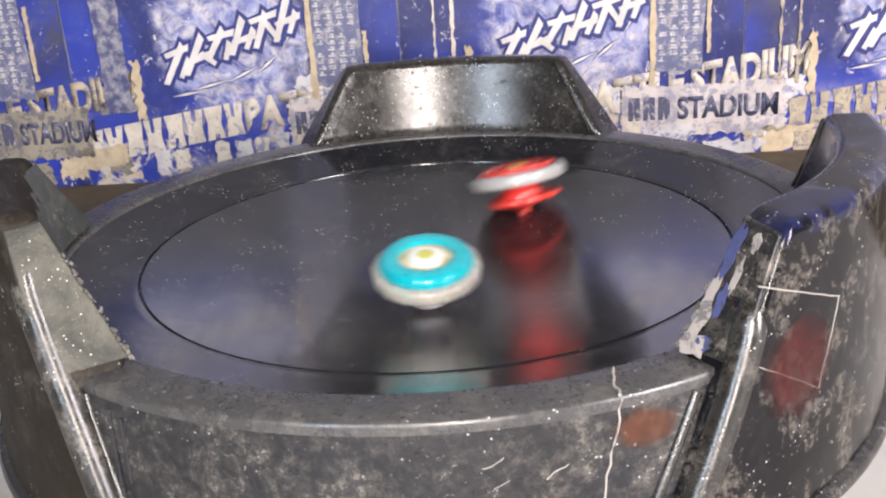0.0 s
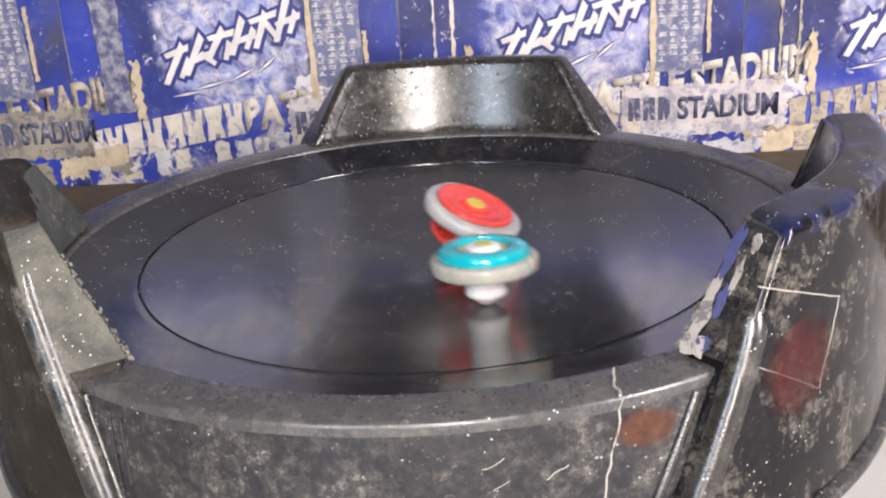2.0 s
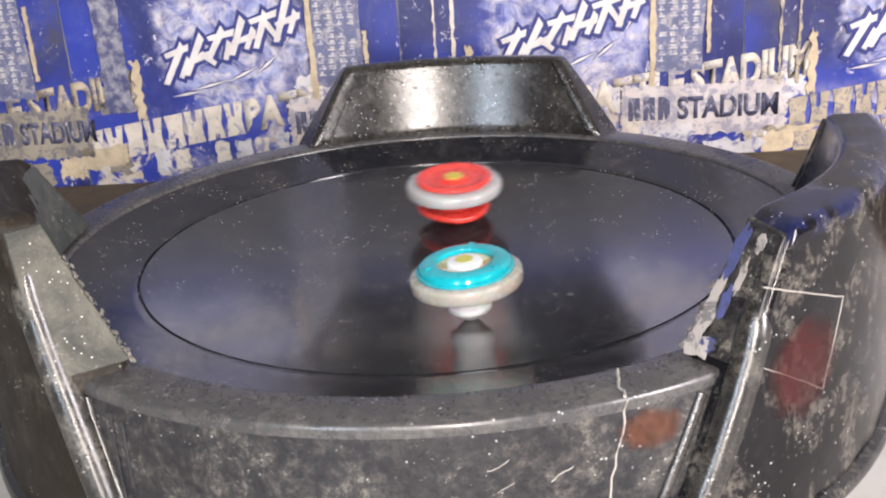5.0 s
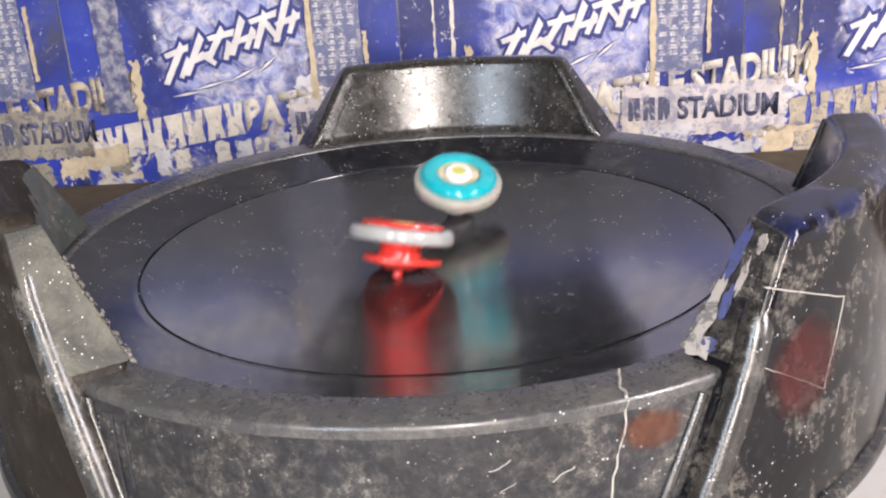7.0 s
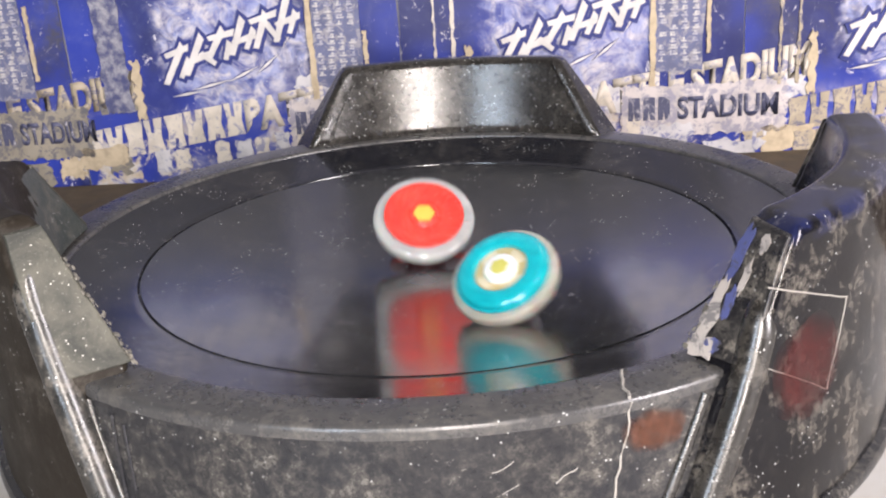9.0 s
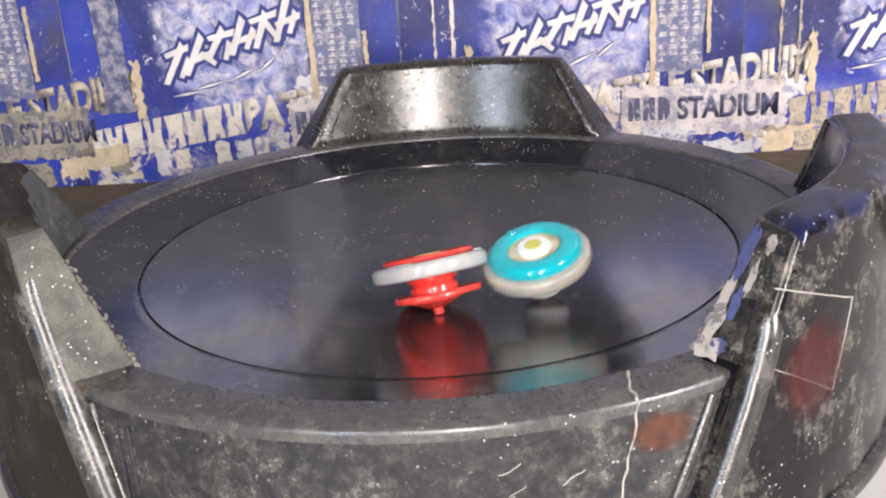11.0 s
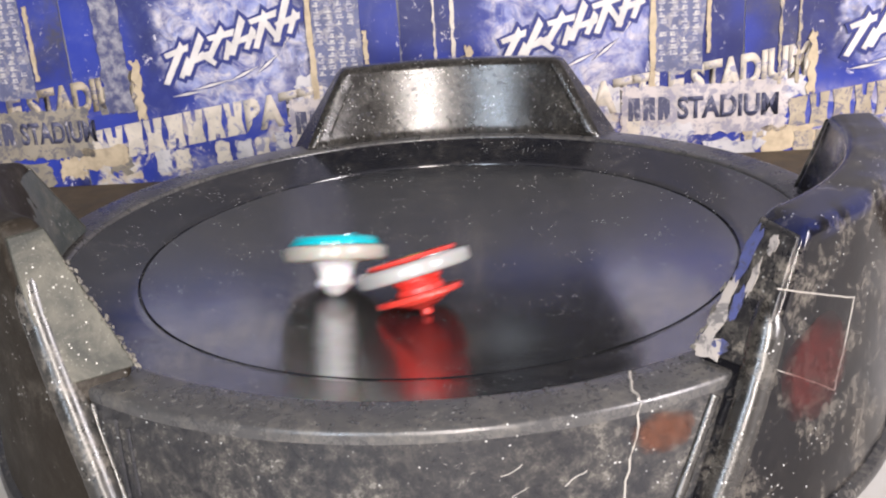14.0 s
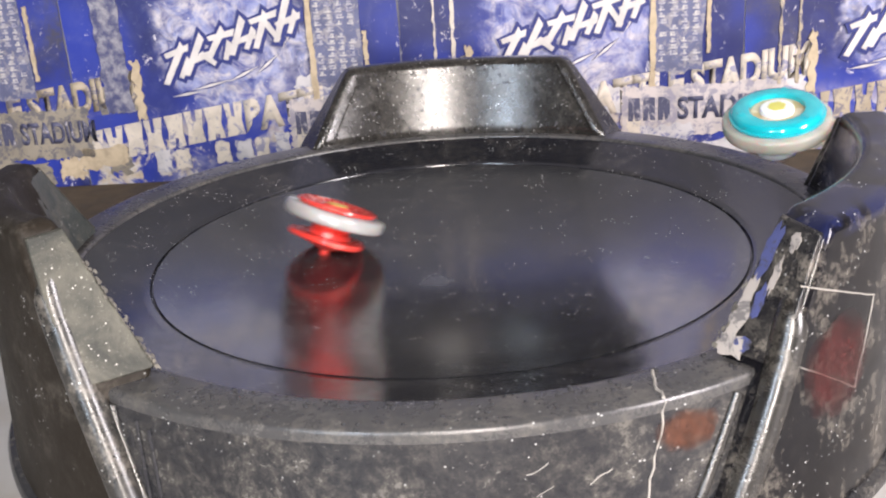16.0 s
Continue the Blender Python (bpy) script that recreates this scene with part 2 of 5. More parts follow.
FLOOR = plain("pale_floor", (0.50, 0.49, 0.48), 0.6, (0.42, 0.39, 0.35), 14, 0.1)


# ---- mesh helpers ----
def part(name, bm, material, parent, label=""):
    """Links a bmesh as one mesh object under a thing or part."""
    data = bpy.data.meshes.new(name)
    bm.normal_update()
    bm.to_mesh(data)
    bm.free()
    data.materials.append(material)
    ob = new(name, data)
    ob.parent = parent
    if label:
        tagged(ob, label)
    return ob


def soften(ob, angle=35):
    for p in ob.data.polygons:
        p.use_smooth = True
    ob.data.set_sharp_from_angle(angle=radians(angle))
    return ob


def bevel(ob, width, segments=3, angle=30):
    m = ob.modifiers.new("bevel", "BEVEL")
    m.width, m.segments, m.limit_method, m.angle_limit = width, segments, "ANGLE", radians(angle)
    return ob


def empty(name, at=(0, 0, 0)):
    ob = new(name)
    ob.location = at
    ob.empty_display_size = 0.02
    return ob


def lathe(profile, n=96, closed=False):
    """A turned body from (radius, height) pairs."""
    bm = bmesh.new()
    rings = []
    for r, z in profile:
        if r < 1e-6:
            rings.append([bm.verts.new((0, 0, z))])
        else:
            rings.append([bm.verts.new((r * math.cos(2 * math.pi * i / n), r * math.sin(2 * math.pi * i / n), z)) for i in range(n)])
    pairs = list(zip(rings, rings[1:])) + ([(rings[-1], rings[0])] if closed else [])
    for a, b in pairs:
        for i in range(n):
            j = (i + 1) % n
            if len(a) == 1:
                bm.faces.new((a[0], b[j], b[i]))
            elif len(b) == 1:
                bm.faces.new((a[i], a[j], b[0]))
            else:
                bm.faces.new((a[i], a[j], b[j], b[i]))
    bmesh.ops.recalc_face_normals(bm, faces=bm.faces)
    return bm


def box(bm, x0, x1, y0, y1, z0, z1):
    v = [bm.verts.new((x, y, z)) for x in (x0, x1) for y in (y0, y1) for z in (z0, z1)]
    for f in ((0, 1, 3, 2), (4, 6, 7, 5), (0, 4, 5, 1), (2, 3, 7, 6), (0, 2, 6, 4), (1, 5, 7, 3)):
        bm.faces.new([v[i] for i in f])


def slab(bm, outline, y0, y1):
    """A flat piece from an outline of (x, z), from depth y0 to y1."""
    front = [bm.verts.new((x, y0, z)) for x, z in outline]
    back = [bm.verts.new((x, y1, z)) for x, z in outline]
    bm.faces.new(front)
    bm.faces.new(back[::-1])
    for i in range(len(outline)):
        j = (i + 1) % len(outline)
        bm.faces.new((front[j], front[i], back[i], back[j]))


def tube(points, radius, sides=6, round_top=False):
    """A thin strand along points."""
    bm = bmesh.new()
    rings = []
    for k, p in enumerate(points):
        d = (points[min(k + 1, len(points) - 1)] - points[max(k - 1, 0)]).normalized()
        side = d.cross(Vector((0.3, 0.2, 1))).normalized()
        up = side.cross(d)
        r = radius * math.sqrt(1.02 - max(0.0, (k + 5 - len(points)) / 4) ** 2) if round_top else radius
        rings.append([bm.verts.new(p + r * (side * math.cos(a) + up * math.sin(a))) for a in (2 * math.pi * q / sides for q in range(sides))])
    for a, b in zip(rings, rings[1:]):
        for i in range(sides):
            bm.faces.new((a[i], a[(i + 1) % sides], b[(i + 1) % sides], b[i]))
    bm.faces.new(rings[0][::-1])
    bm.faces.new(rings[-1])
    return bm


# ---- room ----
WALL_SLOPE, WALL_Y = -0.07, 0.318


def on_wall(u, z, off=0.0):
    """A point of the wall behind the stadium, off metres before it."""
    return Vector((u, WALL_Y + WALL_SLOPE * u - off, z))


def room():
    bm = bmesh.new()
    box(bm, -2.2, 2.2, -2.6, 0.60, -0.05, 0.0)
    tagged(part("floor", bm, FLOOR, None), "pale smooth floor under the stadium", "floor", kind="structure")
    turn = math.atan(WALL_SLOPE)
    bm = bmesh.new()
    box(bm, -2.2, 2.2, 0.0, 0.08, 0.0, 2.3)
    back = part("wall_north", bm, WALL, None)
    back.matrix_world = Matrix.Translation((0, WALL_Y, 0)) @ Matrix.Rotation(turn, 4, "Z")
    tagged(back, "plain painted wall behind pasted cardboard sheets", "wall", kind="structure")
    # unseen walls and ceiling added to close the room for bounce and reflections
    for name, b in (("wall_west", (-2.26, -2.2, -2.6, 0.42)), ("wall_east", (2.2, 2.26, -2.6, 0.14)), ("wall_south", (-2.26, 2.26, -2.66, -2.6))):
        bm = bmesh.new()
        box(bm, *b, 0.0, 2.3)
        tagged(part(name, bm, WALL, None), "plain painted wall added out of view", "wall", kind="structure")
    # brown strip added to tone the floor, its dark colour carrying the shade
    bm = bmesh.new()
    slab(bm, ragged(-0.62, 0.60, 0.0, 0.004, random.Random(3), 0.0, 4), -0.25, -0.004)
    bmesh.ops.recalc_face_normals(bm, faces=bm.faces)
    piece = tagged(part("cardboard_piece", bm, DARK_KRAFT, None), "flat brown cardboard added over the floor behind the stadium", "cardboard")
    piece.matrix_world = back.matrix_world
    bm = bmesh.new()
    box(bm, -2.26, 2.26, -2.66, 0.6, 2.3, 2.36)
    tagged(part("ceiling", bm, WALL, None), "plain ceiling added out of view", "ceiling", kind="structure")


# ---- torn cardboard sheets on the wall ----
PERIOD = 0.2607


def ragged(x0, x1, z0, z1, rng, jag=0.003, n=14):
    """A rectangle with torn sides, as an outline."""
    out = []
    for k in range(n):
        out.append((x0 + (x1 - x0) * k / n, z0 + rng.uniform(-jag, jag)))
    for k in range(n):
        out.append((x1 + rng.uniform(-jag, jag), z0 + (z1 - z0) * k / n))
    for k in range(n):
        out.append((x1 + (x0 - x1) * k / n, z1 + rng.uniform(-jag, jag)))
    for k in range(n):
        out.append((x0 + rng.uniform(-jag, jag), z1 + (z0 - z1) * k / n))
    return out


def word(text, height, width, x, z, lean, depth, off, material, parent, name, bold=0.055):
    """Raised lettering of a given height and width, from its lower left corner."""
    curve = bpy.data.curves.new(name, "FONT")
    curve.body, curve.extrude, curve.offset = text, 0.0, bold
    tmp = bpy.data.objects.new(name, curve)
    scene.collection.objects.link(tmp)
    bpy.context.view_layer.update()
    data = bpy.data.meshes.new_from_object(tmp.evaluated_get(bpy.context.evaluated_depsgraph_get()))
    bpy.data.objects.remove(tmp)
    bm = bmesh.new()
    bm.from_mesh(data)
    xs, ys = [v.co.x for v in bm.verts], [v.co.y for v in bm.verts]
    sx, sy = width / (max(xs) - min(xs)), height / (max(ys) - min(ys))
    x_low, y_low = min(xs), min(ys)
    ca, sa = math.cos(radians(lean)), math.sin(radians(lean))
    for v in bm.verts:
        a, b = (v.co.x - x_low) * sx, (v.co.y - y_low) * sy
        v.co = (x + a * ca, -off, z + a * sa + b)
    new_faces = bmesh.ops.extrude_face_region(bm, geom=list(bm.faces))
    for v in new_faces["geom"]:
        if isinstance(v, bmesh.types.BMVert):
            v.co.y -= depth
    bmesh.ops.recalc_face_normals(bm, faces=bm.faces)
    return part(name, bm, material, parent)


def brush_emblem(parent, rng):
    """An emblem of slanted brush strokes: a navy backing stroke under each white one."""
    count = 0
    for k in range(6):
        cx, cz = -0.0475 + 0.0176 * k, -0.0150 + 0.0056 * k
        strokes = ((0.0, 0.0, 0.031, 0.0062, 62), (0.0045, 0.0085, 0.021, 0.0055, 14), (0.0095, -0.003, 0.017, 0.0052, 66))
        for s, (ox, oz, length, wide, ang) in enumerate(strokes):
            if s == 2 and k % 3 == 1:
                ang = 128
            if s == 1 and k % 2 == 1:
                oz = -0.002
            ang = radians(ang + rng.uniform(-9, 9))
            length *= rng.uniform(0.85, 1.15) * (1.25 if k in (0, 5) and s == 0 else 1.0)
            mx, mz = cx + ox + rng.uniform(-0.001, 0.001), cz + oz + rng.uniform(-0.002, 0.002)
            dx, dz = math.cos(ang), math.sin(ang)
            for name, mat, grow, y0, y1 in (("stroke_backing", NAVY, 0.0030, -0.0016 - 0.00003 * count, -0.0008), ("brush_stroke", EMBLEM_WHITE, 0.0, -0.0026 - 0.00003 * count, -0.0017)):
                a, w = length / 2 + grow, wide / 2 + grow
                bm = bmesh.new()
                slab(bm, [(mx - dx * a - dz * w * 0.4, mz - dz * a + dx * w * 0.4), (mx - dx * a * 0.93 + dz * w, mz - dz * a * 0.93 - dx * w),
                          (mx + dx * a * 0.9 + dz * w * 0.8, mz + dz * a * 0.9 - dx * w * 0.8), (mx + dx * a * 1.1 - dz * w, mz + dz * a * 1.1 + dx * w)], y0, y1)
                bmesh.ops.recalc_face_normals(bm, faces=bm.faces)
                part(name, bm, mat, parent)
            count += 1
    for mx, mz, length, ang in ((-0.020, -0.034, 0.034, 12), (0.006, -0.027, 0.030, 24), (0.026, -0.020, 0.026, 38), (0.046, 0.002, 0.022, 58), (-0.040, -0.040, 0.024, 8)):
        dx, dz = math.cos(radians(ang)), math.sin(radians(ang))
        for name, mat, wide, y0 in (("stroke_backing", NAVY, 0.0022, -0.0012), ("brush_stroke", EMBLEM_WHITE, 0.0011, -0.0015)):
            bm = bmesh.new()
            slab(bm, [(mx - dx * length / 2, mz - dz * length / 2), (mx + dz * wide, mz - dx * wide), (mx + dx * length / 2, mz + dz * length / 2), (mx - dz * wide, mz + dx * wide)], y0, -0.0005)
            bmesh.ops.recalc_face_normals(bm, faces=bm.faces)
            part(name, bm, mat, parent)


def small_print(parent, x0, x1, z0, z1, rng):
    """A pale column with rows of print too small to read."""
    bm = bmesh.new()
    slab(bm, ragged(x0, x1, z0, z1, rng, 0.0015, 10), -0.0012, -0.0003)
    bmesh.ops.recalc_face_normals(bm, faces=bm.faces)
    part("print_column", bm, COLUMN, parent, "grey worn column of small print")
    bm = bmesh.new()
    for c in range(4):
        left = x0 + (x1 - x0) * (0.05 + 0.235 * c)
        z = z1 - 0.006
        while z > z0 + 0.006:
            if rng.random() < 0.9:
                w = (x1 - x0) * 0.18 * rng.uniform(0.6, 1.0)
                box(bm, left, left + w, -0.0016, -0.00125, z, z + 0.0011)
                box(bm, left + w * rng.uniform(0.1, 0.5), left + w * rng.uniform(0.6, 0.95), -0.0016, -0.00125, z + 0.0018, z + 0.0030)
                side = rng.uniform(0.0, 0.7)
                box(bm, left + w * side, left + w * (side + 0.25), -0.00164, -0.00125, z - 0.0003, z + 0.0033)
            z -= 0.0048
    tagged(part("small_print", bm, FADED_PRINT, parent), kind="stuff")


def cardboard_sheet(index, u, z, narrow):
    rng = random.Random(40 + index)
    sheet = empty("cardboard_sheet")
    turn = math.atan(WALL_SLOPE)
    sheet.matrix_world = Matrix.Translation(on_wall(u, z, 0.0012 + 0.0002 * (index % 2))) @ Matrix.Rotation(turn, 4, "Z")
    low = -z + 0.001
    # outer sheets are dirtier, and their darker colours also stand for weaker light
    dim_dirty = index in (0, 3)
    headline, label, bare = (DIM_OLD_CREAM, DIM_DIRTY_LABEL, DIM_DIRTY_LABEL) if dim_dirty else (CREAM, FADED_LABEL, PAPER)
    bm = bmesh.new()
    slab(bm, ragged(-0.1305, 0.1297, low, 0.24, rng, 0.0004, 30), 0.0, 0.0008)
    bmesh.ops.recalc_face_normals(bm, faces=bm.faces)
    part("sheet", bm, printed_card("printed_blue_card", (3.1 * index, 1.7 * index, 0.9 * index), 0.85 if index in (0, 3) else 0.40), sheet)
    brush_emblem(sheet, random.Random(7))
    small_print(sheet, 0.064, 0.100, -0.040, 0.20, rng)
    # torn edges beside the print column
    for x, w, z0 in ((0.0615, 0.0045, -0.045), (0.1035, 0.003, -0.035)):
        bm = bmesh.new()
        slab(bm, ragged(x - w / 2, x + w / 2, z0 + rng.uniform(-0.01, 0.01), rng.uniform(0.0, 0.05), rng, 0.0008, 22), -0.0018, -0.0003)
        bmesh.ops.recalc_face_normals(bm, faces=bm.faces)
        part("torn_edge", bm, KRAFT, sheet, "torn brown cardboard edge")
    # a strip of crinkled tape on one sheet, thin torn seams on the others
    if index == 1:
        bm = bmesh.new()
        slab(bm, ragged(-0.106, -0.085, -0.052, 0.22, rng, 0.0012, 60), -0.0014, -0.0003)
        bmesh.ops.recalc_face_normals(bm, faces=bm.faces)
        part("tape_strip", bm, TAPE, sheet, "crinkled clear tape over the print")
    else:
        for x, w in ((-0.104, 0.0018), (-0.090, 0.0026)):
            bm = bmesh.new()
            slab(bm, ragged(x - w / 2, x + w / 2, -0.050, 0.10, rng, 0.0009, 40), -0.0012, -0.0003)
            bmesh.ops.recalc_face_normals(bm, faces=bm.faces)
            part("torn_edge", bm, headline, sheet, "thin torn pale seam")
    bm = bmesh.new()
    slab(bm, ragged(-0.082, -0.076, -0.058, -0.012, rng, 0.002, 10), -0.0017, -0.0003)
    bmesh.ops.recalc_face_normals(bm, faces=bm.faces)
    part("torn_edge", bm, KRAFT, sheet, "torn brown cardboard edge")
    # slanted headline: name as plain blocks, then two words
    slope = 8.5
    tan = math.tan(radians(slope))
    for k in range(8):
        x = -0.128 + 0.0163 * k + (0.0 if k < 4 else 0.001)
        zb = -0.0935 + (x + 0.128) * tan
        bm = bmesh.new()
        w, hgt = 0.0146, 0.0265
        cut = ((0.40, 0.62, 0.34, True), (0.34, 0.60, 0.30, False), (0.44, 0.70, 0.22, True), (0.30, 0.52, 0.40, False))[k % 4]
        top, foot = zb + hgt, zb
        a, b, d = x + w * cut[0], x + w * cut[1], hgt * cut[2]
        rim_low = [(x, foot), (a, foot + w * tan * cut[0]), (a + 0.0006, foot + d), (b, foot + d * 0.9), (b, foot + w * tan * cut[1]), (x + w, foot + w * tan)] if cut[3] else [(x, foot), (x + w, foot + w * tan)]
        rim_high = [(x + w, top + w * tan), (x - 0.0006, top)] if cut[3] else [(x + w, top + w * tan), (b, top + w * tan * cut[1]), (b, top - d), (a + 0.0004, top - d * 0.92), (a, top + w * tan * cut[0]), (x - 0.0006, top)]
        slab(bm, rim_low + [(x + w * 0.90 + 0.001 * rng.uniform(-1, 1), zb + hgt * 0.52)] + rim_high + [(x + 0.0016, zb + hgt * 0.5)], -0.0010, -0.0002)
        bmesh.ops.recalc_face_normals(bm, faces=bm.faces)
        part("headline_block", bm, headline, sheet)
    word("BATTLE", 0.0265, 0.084, 0.003, -0.0740, slope, 0.0003, 0.0007, headline, sheet, "headline_word")
    word("STADIUM", 0.0265, 0.090, 0.091, -0.0615, slope, 0.0003, 0.0008, headline, sheet, "headline_word")
    # second line of the same headline, smaller, mostly torn
    for k in range(9):
        x = -0.09 + 0.0165 * k
        zb = -0.104 + (x + 0.09) * tan * 0.75
        if rng.random() < 0.85 and zb > low:
            bm = bmesh.new()
            slab(bm, ragged(x, x + rng.uniform(0.010, 0.0145), zb, zb + rng.uniform(0.013, 0.018), rng, 0.0012, 5), -0.0016, -0.0002)
            bmesh.ops.recalc_face_normals(bm, faces=bm.faces)
            part("headline_block", bm, bare if k % 2 else headline, sheet)
    # pale label with a dark line of lettering
    bm = bmesh.new()
    slab(bm, ragged(0.038, 0.036 + 0.128 * narrow, -0.090, -0.050, rng, 0.0018, 40), -0.0012, -0.0003)
    bmesh.ops.recalc_face_normals(bm, faces=bm.faces)
    part("label_patch", bm, label, sheet, "pale torn label patch")
    for k in range(3):
        bm = bmesh.new()
        x = 0.0430 + 0.0115 * k
        slab(bm, [(x, -0.0770), (x + 0.0036, -0.0772), (x + 0.0044, -0.0700), (x + 0.0056, -0.0770), (x + 0.0092, -0.0768), (x + 0.0090, -0.0590), (x + 0.0002, -0.0588)], -0.0017, -0.0012)
        bmesh.ops.recalc_face_normals(bm, faces=bm.faces)
        part("label_block", bm, DARK_INK, sheet)
    word("STADIUM", 0.0180, 0.077 * narrow, 0.081, -0.0775, 0.0, 0.0004, 0.0013, DARK_INK, sheet, "label_word", 0.034)
    # bare paper tears under the label
    for k in range(9):
        x = 0.015 + rng.uniform(0.0, 0.145)
        zz = rng.uniform(-0.108, -0.085) if k < 6 else rng.uniform(-0.060, -0.036)
        bm = bmesh.new()
        slab(bm, ragged(x, x + rng.uniform(0.015, 0.04), max(low, zz - 0.012), zz + rng.uniform(0.004, 0.010), rng, 0.003, 7), (-0.0009 - 0.0001 * k) if k < 6 else (-0.0004 - 0.00003 * k), -0.0002)
        bmesh.ops.recalc_face_normals(bm, faces=bm.faces)
        part("paper_tear", bm, KRAFT if k in (0, 3) else bare, sheet)
    tagged(sheet, "torn blue printed cardboard sheet pasted on the wall", "poster", "sheets on the wall")
    return sheet


# ---- stadium ----
Z0 = FLOOR_TO_GROOVE
R_GROOVE, R_RIM, RIM_Z = 0.1424, 0.1751, 0.0097
DEPTH, HOLLOW = 0.0195, 2
# angle, name, higher end, how much, added half width, how far its inner face leans back
GUARDS = ((84.0, "back", 1, 0.0, 0.0, 0.0115), (201.0, "west", 1, 0.24, 0.0, 0.0115), (-30.0, "east", -1, 0.03, 2.6, 0.0040))


def half_angle(z):
    """Half of a guard's width in degrees at a height over the groove."""
    return 41.0 + (30.5 - 41.0) * (z + 0.053) / 0.063 if z < 0.010 else 30.5 - 10.0 * (z - 0.010) / 0.048


def stretch(z, share, tilt):
    """Heights over the rim grow towards one end of a guard."""
    return z if z < RIM_Z else RIM_Z + (z - RIM_Z) * (1 + tilt * share)


# half widths in degrees by height at the near ends of the side guards: line of the rounded edge, and inner corner below the rim
NEAR_EDGE = {
    "west": ((-0.053, 34.3), (-0.02, 30.5), (0.0, 28.0), (0.01, 26.6), (0.03, 23.3), (0.05, 21.1), (0.056, 20.6)),
    "east": ((-0.053, 39.4), (-0.02, 34.8), (0.0, 32.2), (0.01, 31.0), (0.03, 28.9), (0.05, 26.2), (0.056, 25.0)),
}
NEAR_FOOT = {
    "west": ((-0.053, 36.0), (-0.03, 32.9), (0.0, 28.8), (0.01, 28.0)),
    "east": ((-0.053, 43.0), (-0.03, 40.1), (0.004, 34.9), (0.01, 34.2)),
}


def along(table, z):
    """A value between the entries of a table of (height, value)."""
    for (z0, v0), (z1, v1) in zip(table, table[1:]):
        if z <= z1:
            return v0 + (v1 - v0) * (z - z0) / (z1 - z0)
    return table[-1][1]


def near_angles(where, z, wide):
    """Half widths at a near end's inner and outer corner."""
    inner = half_angle(z) + wide if z > RIM_Z else along(NEAR_FOOT[where], z)
    return inner, along(NEAR_EDGE[where], z) + 0.9


def outer_r(z):
    return 0.2085 - 0.05 * (z + 0.053)


def guard_mesh(where, top, near, tilt, wide, lean):
    """A guard wall: near is the end (-1 or 1) that stands higher by the share tilt, wide is added to its half width."""
    bm = bmesh.new()
    levels = [-0.053, -0.04, -0.03, -0.02, -0.01, 0.0, RIM_Z + 0.001, 0.02, 0.03, 0.04, 0.048, top]
    n = 28
    rows_in, rows_out = [], []
    for z in levels:
        ha = half_angle(z) + wide
        ends = near_angles(where, z, wide) if where in NEAR_EDGE else (ha, ha)
        lift = max(0.0, (z - RIM_Z) / 0.046)
        r_in = 0.186 if z < RIM_Z else 0.1775 + lean * lift
        row_in, row_out = [], []
        for i in range(n + 1):
            share = i / n if near == 1 else 1 - i / n
            zz = stretch(z, share, tilt)
            for row, r, end in ((row_in, r_in, ends[0]), (row_out, outer_r(z), ends[1])):
                a = near * radians(-ha + (ha + end) * share)
                row.append(bm.verts.new((r * math.cos(a), r * math.sin(a), zz)))
        rows_in.append(row_in)
        rows_out.append(row_out)
    for k in range(len(levels) - 1):
        for i in range(n):
            bm.faces.new((rows_in[k][i], rows_in[k + 1][i], rows_in[k + 1][i + 1], rows_in[k][i + 1]))
            bm.faces.new((rows_out[k][i], rows_out[k][i + 1], rows_out[k + 1][i + 1], rows_out[k + 1][i]))
        for i in (0, n):
            bm.faces.new((rows_in[k][i], rows_out[k][i], rows_out[k + 1][i], rows_in[k + 1][i]))
    for i in range(n):
        bm.faces.new((rows_in[0][i], rows_out[0][i], rows_out[0][i + 1], rows_in[0][i + 1]))
        bm.faces.new((rows_in[-1][i], rows_in[-1][i + 1], rows_out[-1][i + 1], rows_out[-1][i]))
    bmesh.ops.recalc_face_normals(bm, faces=bm.faces)
    return bm


def end_place(where, side, near, tilt, wide, lean, z, across, before):
    """A point on a guard's sloping end, across from its inner to its outer edge, some metres before it."""
    lift = (z - RIM_Z) / 0.046
    ha = half_angle(z) + wide
    inner, outer = near_angles(where, z, wide) if side == near else (ha, ha)
    r = 0.1778 + lean * lift
    r += (outer_r(z) - 0.0015 - r) * across
    a = radians(side * (inner + (outer - inner) * across))
    out = Vector((-math.sin(a), math.cos(a), 0.35)) * side
    return Vector((r * math.cos(a), r * math.sin(a), stretch(z, 1.0, tilt if side == near else 0.0))) + Vector((out.x, out.y, 0.0)) * before


